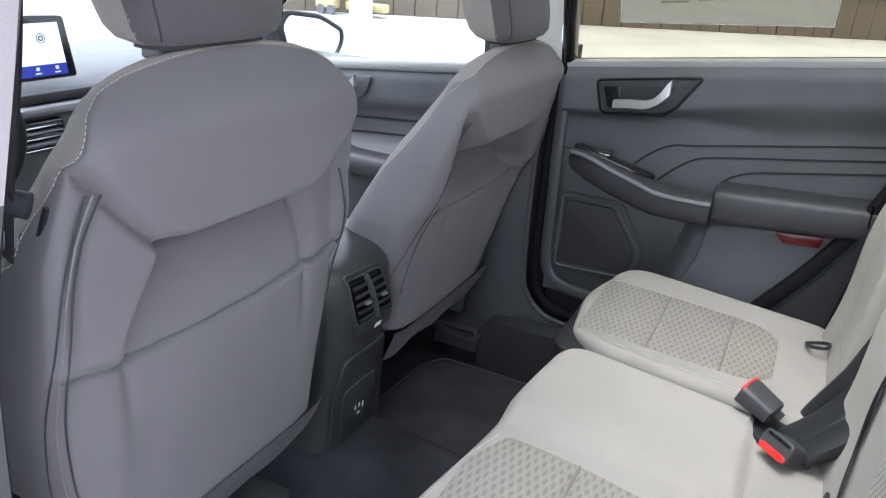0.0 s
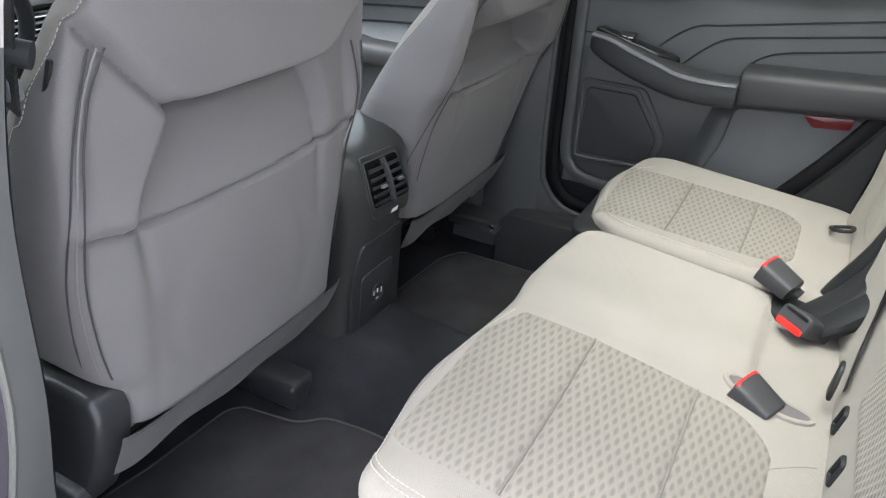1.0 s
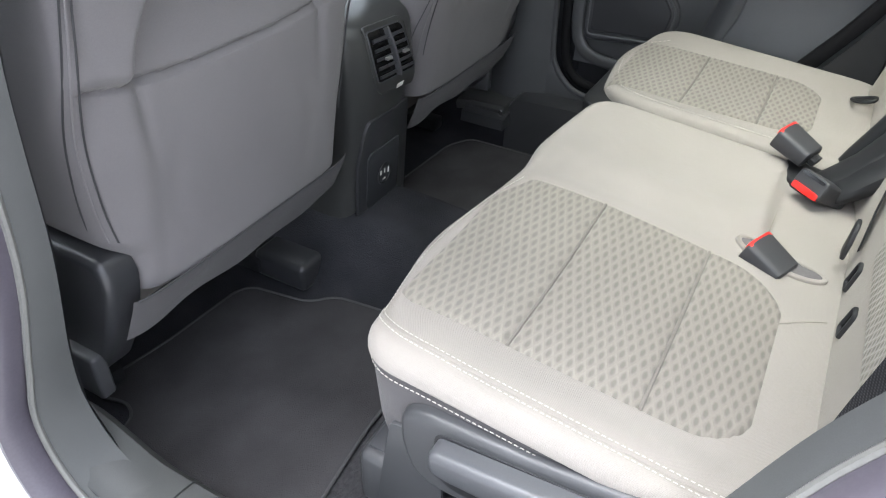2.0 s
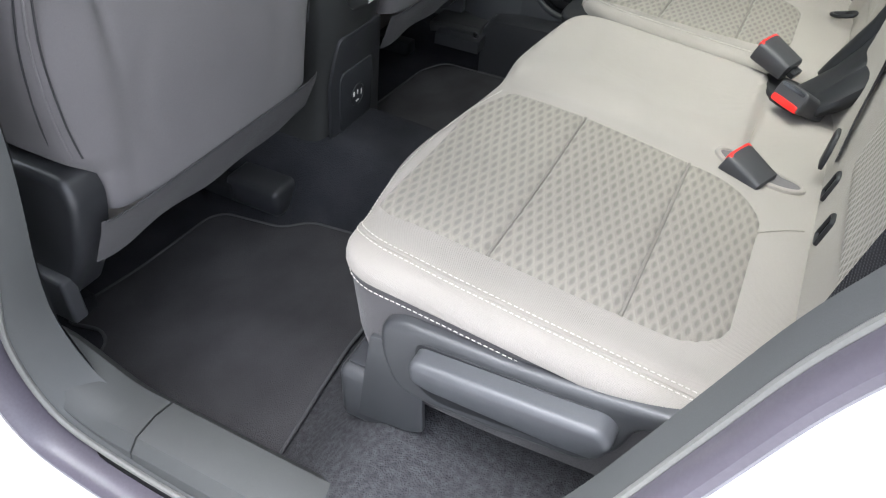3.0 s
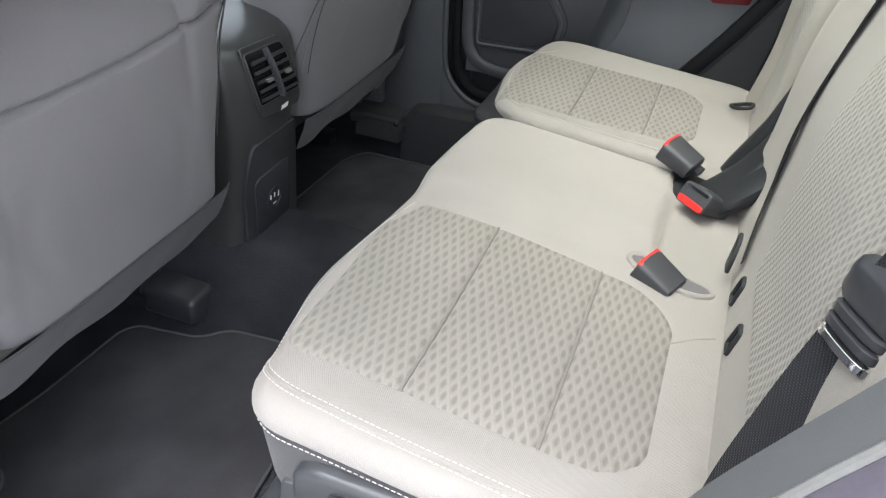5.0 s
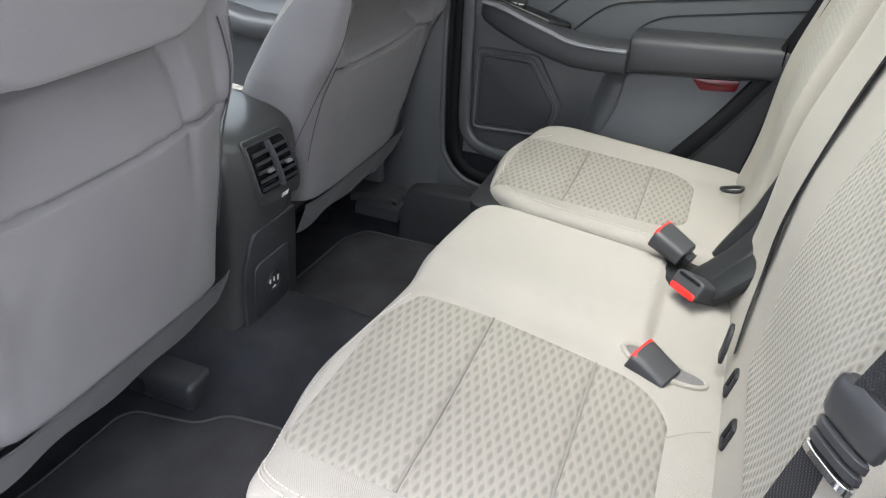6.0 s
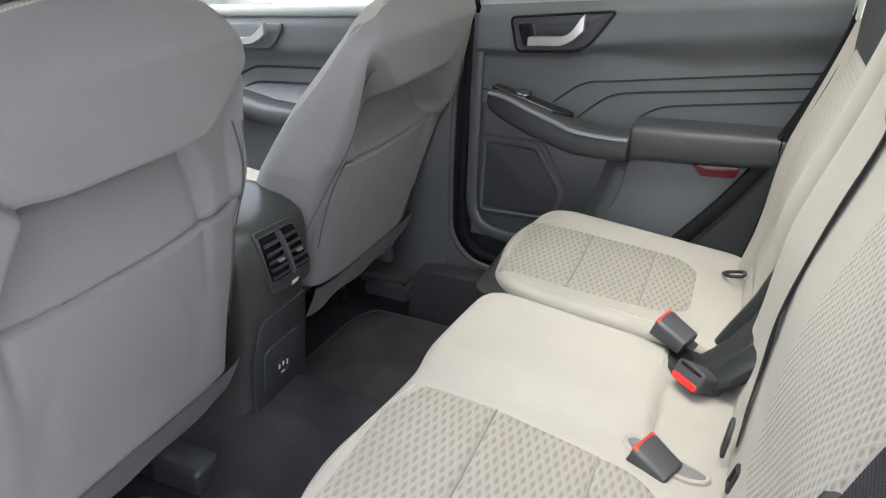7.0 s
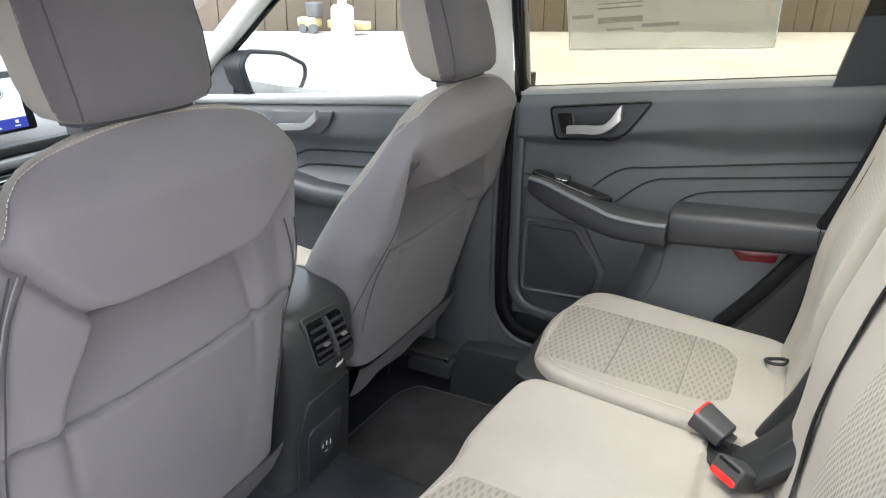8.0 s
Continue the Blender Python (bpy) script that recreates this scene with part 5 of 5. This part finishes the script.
# child seat slots
for y, z in ((-0.155, 0.702), (-0.262, 0.705)):
    iso = thing("anchor_slot", (0.33, y, z), "black child seat anchor slot low in the backrest", "anchor slot", "anchor slots")
    ring = rounded([(y - 0.012, z - 0.028), (y + 0.012, z - 0.028), (y + 0.010, z + 0.008), (y - 0.010, z + 0.008)], 0.005)
    part("slot_frame", sweep([Vector((back_x(b) - 0.001, a, b)) for a, b in ring], oval(0.003, 0.004, 10), (1, 0, 0), closed=True), plastic_black, iso)
    part("slot_well", plate(ring, lambda a, b, h: (back_x(b) - h, a, b), -0.004, 0.0015, 0.0005, 1), gloss_black, iso)
# belt and adjuster on the near pillar
front_belt, _ = strap("seat_belt", [(-0.485, -0.668, 1.10), (-0.475, -0.66, 1.18), (-0.455, -0.645, 1.30), (-0.44, -0.62, 1.50)], "black belt hanging down the near pillar", 0.046, (0.25, 1, 0))
knob = part("tongue_bar", tube([(-0.50, -0.69, 1.160), (-0.47, -0.665, 1.157), (-0.455, -0.652, 1.153)], 0.0135, 14, 4), plastic_dark, front_belt, "black belt tongue with a round end")
part("tongue_plate", box(-0.525, -0.474, -0.672, -0.654, 1.106, 1.130, 0.006, 2), plastic_grip, front_belt)


# ---- front of the cabin ----
fdoor = thing("door_2", (-0.9, 0.75, 0.35), "closed dark grey front door with silver handle and clear window", "car door", kind="structure")


def fbelt(x):
    return 1.105 + 0.09 * (x + 0.75)


part("door_panel", grid(lin(-1.75, -0.52, 50), lin(0, 1, 50), lambda x, v: (
    x, 0.755 - 0.03 * step(v, 0.80, 0.86) + 0.02 * step(v, 0.95, 1.0) - 0.04 * bell(v - 0.62, 0.05) * step(-x, 0.6, 0.8), 0.36 + v * (fbelt(x) - 0.36))), plastic_door, fdoor)
part("belt_rail", sweep([Vector((x, 0.744, fbelt(x) - 0.002)) for x in lin(-1.6, -0.52, 10)], oval(0.022, 0.016, 14, 3)), glare_trim, fdoor)
part("outer_skin", grid(lin(-1.8, -0.42, 10), lin(0.3, 1.08, 8), lambda x, z: (x, 0.87, z)), paint_white, fdoor)
fb = part("handle_bezel", plate(rounded([(-1.17, 1.035), (-0.945, 1.055), (-0.965, 1.01), (-0.995, 0.98), (-1.15, 0.965)], 0.012), on_flat(0.722), 0.0, 0.008, 0.004, 3), plastic_door, fdoor)
front_lever = curve_pts([(-1.14, 0.700, 0.990), (-1.09, 0.697, 0.996), (-1.04, 0.695, 1.004), (-1.01, 0.694, 1.022), (-0.99, 0.694, 1.040)], 6)
part("inner_handle", loft([[p + Vector((sx, -0.006 * c, sz)) for sx, c, sz in ((0, 1, -k * 0.9), (0, 1, k * 0.9), (0.002, 0, k), (0.002, -1, k), (0.002, -1, -k), (0, 0, -k))] for p, k in [(p, 0.010 + 0.006 * step(i, 10, 22)) for i, p in enumerate(front_lever)]]), satin_silver, fb, "satin silver lever")
part("armrest", loft([[(x, 0.71 + a, z + b) for a, b in oval(0.05, 0.035, 16, 3)] for x, z in ((-1.20, 0.83), (-1.0, 0.80), (-0.62, 0.80))]), plastic_armrest, fdoor)
for dz in (0.0, -0.045):
    part("pressed_line", sweep(curve_pts([(-1.16, 0.752, 0.86 + dz), (-1.10, 0.752, 0.905 + dz), (-1.0, 0.752, 0.925 + dz), (-0.55, 0.752, 0.955 + dz)], 8), circle(0.003, 6), (0, -1, 0)), plastic_black, fdoor)
fpane = part("window_pane", grid(lin(0, 1, 12), lin(0, 1, 6), lambda u, v: (-1.42 + 0.98 * u + 0.42 * v * (1 - u), 0.785 - 0.19 * v, fbelt(-1.42 + 0.98 * u) - 0.02 + 0.47 * v)), glass_clear, fdoor)
part("corner_cover", loft([[(a, y, b) for a, b in ccw([(-1.47, 1.03), (-1.33, 1.045), (-1.335, 1.19), (-1.36, 1.20)])] for y in (0.735, 0.775)]), plastic_door, fdoor, smooth=False)

# side mirror
mirror = thing("side_mirror", (-1.3, 0.9, 1.03), "black door mirror reflecting the yard", "car mirror")
MIR = rounded([(0.700, 1.165), (0.735, 1.205), (0.88, 1.187), (0.982, 1.140), (0.985, 1.10), (0.955, 1.055), (0.82, 1.043), (0.735, 1.062)], 0.03, 5)
turned = lambda a, b, h: (-1.255 + h + (a - 0.85) * 0.10, a, b)
part("mirror_housing", loft([[turned(p.x, p.y, h) for p in inset(ccw(MIR), d)] for d, h in ((0.04, -0.11), (0.012, -0.08), (0.0, -0.03), (-0.003, 0.0), (0.004, 0.004))]), plastic_dark, mirror)
part("mirror_pane", plate(inset(ccw(MIR), 0.010), turned, 0.004, 0.0065, 0.001, 1), mirror_glass, mirror, "mirror glass", smooth=False)
part("mirror_rim", sweep([Vector(turned(p.x, p.y, 0.006)) for p in inset(ccw(MIR), 0.004)], circle(0.0075, 8), (1, 0, 0), closed=True), plastic_dark, mirror)
part("mirror_arm", box(-1.34, -1.27, 0.74, 0.90, 1.035, 1.075, 0.015, 3), plastic_dark, mirror)

# dashboard with its screen and vents
dash = thing("dashboard", (-1.6, 0, 0.6), "dark and pale grey dashboard with a tablet screen and air vents", "dashboard")
part("dash_top", loft([[(x, y, z) for x, z in ((-1.50, 0.60), (-1.46, 0.88), (-1.47, 1.00), (-1.50, 1.045), (-1.56, 1.07), (-1.95, 1.06), (-1.95, 0.60))] for y in lin(-0.74, 0.74, 10)]), plastic_slate, dash)
part("dash_strip", box(-1.475, -1.445, -0.55, 0.70, 1.005, 1.028, 0.006), plastic_black, dash)
part("dash_ledge", sweep([Vector((-1.452, y, 0.988)) for y in lin(-0.6, 0.7, 8)], oval(0.022, 0.012, 10, 3)), plastic_grip, dash)
dv = part("vent_block", box(-1.47, -1.44, -0.12, 0.09, 0.89, 0.965, 0.008), gloss_black, dash)
for k in range(5):
    part("slat", box(-1.448, -1.425, -0.11, 0.075, 0.898 + 0.0135 * k, 0.902 + 0.0135 * k, 0.0015, 1), plastic_grip if k % 2 else chrome, dv)
screen = thing("tablet_screen", (-1.45, 0.05, 1.06), "lit tablet screen in a black frame on the dashboard", "screen")
tilt = lambda a, b, h: (-1.452 - 0.10 * (b - 1.06) + h, a, b)
part("screen_frame", plate(rounded([(-0.10, 1.057), (0.152, 1.057), (0.142, 1.20), (-0.10, 1.208)], 0.010), tilt, -0.018, 0.0, 0.003, 3), gloss_black, screen)
part("screen_picture", plate([(-0.085, 1.092), (0.126, 1.092), (0.122, 1.186), (-0.085, 1.186)], tilt, 0.0005, 0.0015, 0.0004, 1), glowing("screen_white", (0.66, 0.76, 0.80), 0.30), screen, "pale picture with a round emblem", smooth=False)
part("screen_bar", plate([(-0.085, 1.066), (0.127, 1.066), (0.126, 1.0915), (-0.085, 1.0915)], tilt, 0.0005, 0.0015, 0.0004, 1), glowing("screen_blue", (0.02, 0.035, 0.30), 0.22), screen, "blue menu bar", smooth=False)
part("emblem", joined(*[sweep([Vector(tilt(0.072 + r * math.cos(t), 1.152 + r * math.sin(t), 0.0018)) for t in lin(0, 2 * math.pi * 15 / 16, 16)], circle(w, 5), (1, 0, 0), closed=True) for r, w in ((0.0105, 0.0012), (0.005, 0.0018))]), plastic_black, screen)
for y in (-0.01, 0.045, 0.095):
    part("menu_icon", plate([(y, 1.079), (y + 0.009, 1.079), (y + 0.009, 1.087), (y, 1.087)], tilt, 0.0015, 0.002, 0.0002, 1), paper, screen, smooth=False)
    part("menu_bar", plate([(y - 0.003, 1.071), (y + 0.012, 1.071), (y + 0.012, 1.0745), (y - 0.003, 1.0745)], tilt, 0.0015, 0.002, 0.0002, 1), paper, screen, smooth=False)
wheel = thing("steering_wheel", (-1.2, -0.36, 0.95), "black steering wheel behind the near front seat", "steering wheel")
wl = lambda a: Vector((-1.22 + 0.07 * math.sin(a), -0.36 + 0.185 * math.cos(a), 0.98 + 0.17 * math.sin(a)))
part("rim", sweep([wl(a) for a in lin(0, 2 * math.pi * 39 / 40, 40)], circle(0.015, 10), (1, 0, 0), closed=True), plastic_black, wheel)
part("hub", box(-1.27, -1.21, -0.44, -0.28, 0.93, 1.04, 0.025, 3), plastic_black, wheel)
part("column", box(-1.5, -1.25, -0.40, -0.32, 0.90, 0.97, 0.02), plastic_black, wheel)

# front pillars, windscreen and scuttle
for side, nm in ((1, "far"), (-1, "near")):
    ap = thing("front_pillar", (-1.5, side * 0.72, 1.0), "pale grey windscreen pillar trim", "pillar trim", kind="structure")
    line = curve_pts([(-1.62, side * 0.765, 1.02), (-1.36, side * 0.735, 1.22), (-1.12, side * 0.69, 1.40), (-0.86, side * 0.62, 1.56), (-0.70, side * 0.585, 1.61)], 6)
    part("pillar_cover", sweep(line, oval(0.035, 0.032, 14, 3), (0, -side, 0)), liner_grey, ap)
    part("pillar_seal", sweep([p + Vector((0.033, side * 0.012, -0.024)) for p in line], circle(0.009, 8), (0, -side, 0)), gloss_black, ap)
    rail = curve_pts([(-0.72, side * 0.60, 1.60), (-0.2, side * 0.585, 1.625), (0.6, side * 0.585, 1.62), (1.4, side * 0.58, 1.57)], 6)
    part("roof_rail", sweep(rail, oval(0.05, 0.04, 12, 3), (0, 0, 1)), liner_grey, ap)
windscreen = thing("window_1", (-1.3, 0, 1.05), "clear raked windscreen", "windscreen", kind="structure")
ws = part("window_pane", grid(lin(0, 1, 10), lin(-1, 1, 10), lambda u, v: (-1.72 + 0.74 * u - 0.04 * (1 - v * v), v * (0.74 - 0.14 * u), 1.06 + 0.56 * u)), glass_clear, windscreen)
bonnet = thing("bonnet", (-2.2, 0, 0.8), "white car bonnet beyond the windscreen", "car bonnet", kind="structure")
part("bonnet_skin", grid(lin(-2.75, -1.72, 10), lin(-0.78, 0.78, 12), lambda x, y: (x, y, 1.04 - 0.16 * ((-1.72 - x) / 1.03) ** 2 - 0.05 * (y / 0.78) ** 4)), paint_white, bonnet)
part("bonnet_front", box(-2.85, -2.75, -0.8, 0.8, 0.2, 0.88, 0.05, 3), paint_white, bonnet)
# the open side forward of the door and the tail, closed with plain bodywork
tail = thing("tail_body", (1.3, 0, 0.4), "white rear bodywork round the load space", "car body", kind="structure")
part("quarter_skin", boxes((0.62, 1.75, 0.80, 0.88, 0.3, 1.20), (0.95, 1.75, -0.88, -0.80, 0.3, 1.20)), paint_white, tail)
part("tailgate", boxes((1.68, 1.76, -0.8, 0.8, 0.4, 1.16)), paint_white, tail)
part("load_lining", boxes((0.62, 1.68, 0.66, 0.74, 0.44, 1.18), (0.62, 1.68, -0.74, -0.66, 0.44, 1.18), (1.62, 1.68, -0.66, 0.66, 0.44, 1.14)), plastic_dark, tail)
part("rear_pillar", boxes((1.45, 1.6, 0.52, 0.66, 1.14, 1.64), (1.45, 1.6, -0.66, -0.52, 1.14, 1.64), (0.42, 0.60, 0.56, 0.70, 1.20, 1.64)), liner_grey, tail)
deep_tint = pane_glass("dark_privacy_glass", (0.42, 0.40, 0.295), 0.94)
for side in (-1, 1):
    part("quarter_pane", grid([0.55, 1.5], lin(0, 1, 4), lambda x, v: (x, side * (0.78 - 0.18 * v), 1.15 + 0.47 * v)), deep_tint, tail)
part("rear_pane", grid(lin(0, 1, 4), [-0.66, 0.66], lambda v, y: (1.70 - 0.16 * v, y, 1.13 + 0.48 * v)), deep_tint, tail)
part("load_cover", box(0.62, 1.6, -0.66, 0.66, 1.02, 1.04, 0.005), plastic_black, tail)
front_side = thing("front_door", (-1.1, -0.82, 0.3), "closed white front door on the open side", "car door", kind="structure")
part("door_skin", boxes((-1.75, -0.74, -0.88, -0.78, 0.3, 1.08)), paint_white, front_side)
part("door_lining", boxes((-1.75, -0.74, -0.775, -0.74, 0.34, 1.10)), plastic_door, front_side)
np_ = part("window_pane", grid(lin(0, 1, 6), lin(0, 1, 6), lambda u, v: (-1.45 + 0.80 * u + 0.35 * v * (1 - u), -0.80 + 0.19 * v, 1.10 + 0.48 * v)), glass_clear, front_side)

# the open rear door, swung out from the near pillar
open_door = thing("door_3", (-0.57, -0.86, 0.35), "open white rear door with dark grey inner panel and tinted window", "car door", kind="structure")
swing = radians(-76)
du, dn = Vector((math.cos(swing), math.sin(swing), 0)), Vector((-math.sin(swing), math.cos(swing), 0))


def on_open(a, b, h):
    """a along the door from its hinge, b up, h towards the cabin side."""
    return Vector((-0.575, -0.875, 0)) + du * a + dn * h + Vector((0, 0, b))


LEAF = rounded([(0.02, 0.36), (0.70, 0.38), (0.82, 0.52), (0.93, 0.80), (1.0, 1.16), (0.02, 1.09)], 0.03)
part("door_skin", plate(LEAF, on_open, -0.07, -0.01, 0.01, 3), paint_white, open_door)
part("door_panel", plate(inset(ccw(LEAF), 0.025), on_open, -0.008, 0.045, 0.02, 4), plastic_door, open_door)
part("armrest", loft([[on_open(a, 0.86 + 0.05 * a + y, 0.06 + x) for x, y in oval(0.045, 0.045, 16, 3)] for a in (0.12, 0.14, 0.40, 0.66, 0.70)]), plastic_armrest, open_door)
part("window_frame", sweep(curve_pts([on_open(a, b, -0.03 + 0.25 * (b - 1.1)) for a, b in ((0.03, 1.08), (0.07, 1.35), (0.13, 1.55), (0.45, 1.60), (0.75, 1.53), (0.93, 1.35), (0.985, 1.15))], 6), oval(0.02, 0.022, 10, 3), dn), gloss_black, open_door)
part("window_pane", loft([[on_open(a, b, -0.03 + 0.25 * (b - 1.1) + d) for a, b in ((0.03, 1.08), (0.07, 1.35), (0.13, 1.55), (0.45, 1.60), (0.75, 1.53), (0.93, 1.35), (0.985, 1.15))] for d in (-0.002, 0.002)]), glass_tint, open_door, smooth=False)
part("check_strap", box(-0.60, -0.555, -0.90, -0.80, 0.70, 0.73, 0.004), plastic_black, open_door)

# ---- the yard outside ----
FA, FB = Vector((-24.0, 2.25, 0)), Vector((16.0, 29.7, 0))
fence = thing("fence", (0, 13, 0), "brown boarded yard fence with a cross rail", "fence")
along = (FB - FA).normalized()
off = Vector((-along.y, along.x, 0))
board_me = mesh_of("board", box(-0.232, 0.232, -0.03, 0.03, 0.0, 3.2, 0.012, 1), fence_wood)
k, s = 0, 0.0
while s < (FB - FA).length:
    b = new("board", board_me)
    b.parent = fence
    b.matrix_local = Matrix.Translation(FA + along * s - fence.location + off * (0.012 * (k % 3))) @ Matrix.Rotation(math.atan2(along.y, along.x), 4, "Z")
    s += 0.47
    k += 1
part("rail", sweep([FA + Vector((0, 0, 1.1)) - off * 0.06, FB + Vector((0, 0, 1.1)) - off * 0.06], [(-0.04, -0.05), (0.04, -0.05), (0.04, 0.05), (-0.04, 0.05)]), fence_wood, fence, smooth=False)
part("backing", loft([[FA + off * o + Vector((0, 0, z)) for o, z in ((0.03, 0), (0.06, 0), (0.06, 3.2), (0.03, 3.2))], [FB + off * o + Vector((0, 0, z)) for o, z in ((0.03, 0), (0.06, 0), (0.06, 3.2), (0.03, 3.2))]]), rubber, fence, smooth=False)
pole = thing("lamp_pole", (-8.3, 11.75, 0), "white painted lamp pole on a round base", "lamp pole")
part("pole_shaft", tube([(-8.3, 11.75, 0.6), (-8.3, 11.75, 7.0)], 0.09, 14, 1, (1, 0, 0)), paint_white, pole)
part("pole_base", loft([[(-8.3 + a, 11.75 + b, z) for a, b in circle(r, 18)] for r, z in ((0.24, 0.0), (0.23, 0.55), (0.18, 0.6))]), paint_white, pole)
machine = thing("yard_machine", (-9.1, 11.9, 0), "small yellow yard machine with a grey cab", "machine")
part("machine_body", box(-9.45, -9.0, 11.75, 12.05, 0.12, 0.32, 0.05, 3), yellow_paint, machine)
part("machine_cab", box(-9.25, -8.95, 11.80, 12.05, 0.32, 0.62, 0.04, 3), plastic_slate, machine)
part("machine_deck", box(-8.9, -7.95, 12.05, 12.3, 0.10, 0.27, 0.04, 3), yellow_paint, machine)
for x in (-9.3, -9.05):
    part("wheel", loft([[(x + a, y, 0.10 + b) for a, b in circle(0.10, 16)] for y in (11.74, 11.80)]), plastic_slate, machine, smooth=False)
bay = [((-3.5, 5.2), (-0.4, 5.9)), ((1.2, 6.0), (4.5, 6.6)), ((-9.0, 7.5), (-5.0, 8.3))]
for a, b in bay:
    single("road_marking", loft([[(x + w, y + 0.05 * w, z) for w, z in ((-0.05, 0.004), (0.05, 0.004), (0.05, 0.007), (-0.05, 0.007))] for x, y in (a, b)]), paint_white, "worn white painted parking line", "road marking", "structure", False)
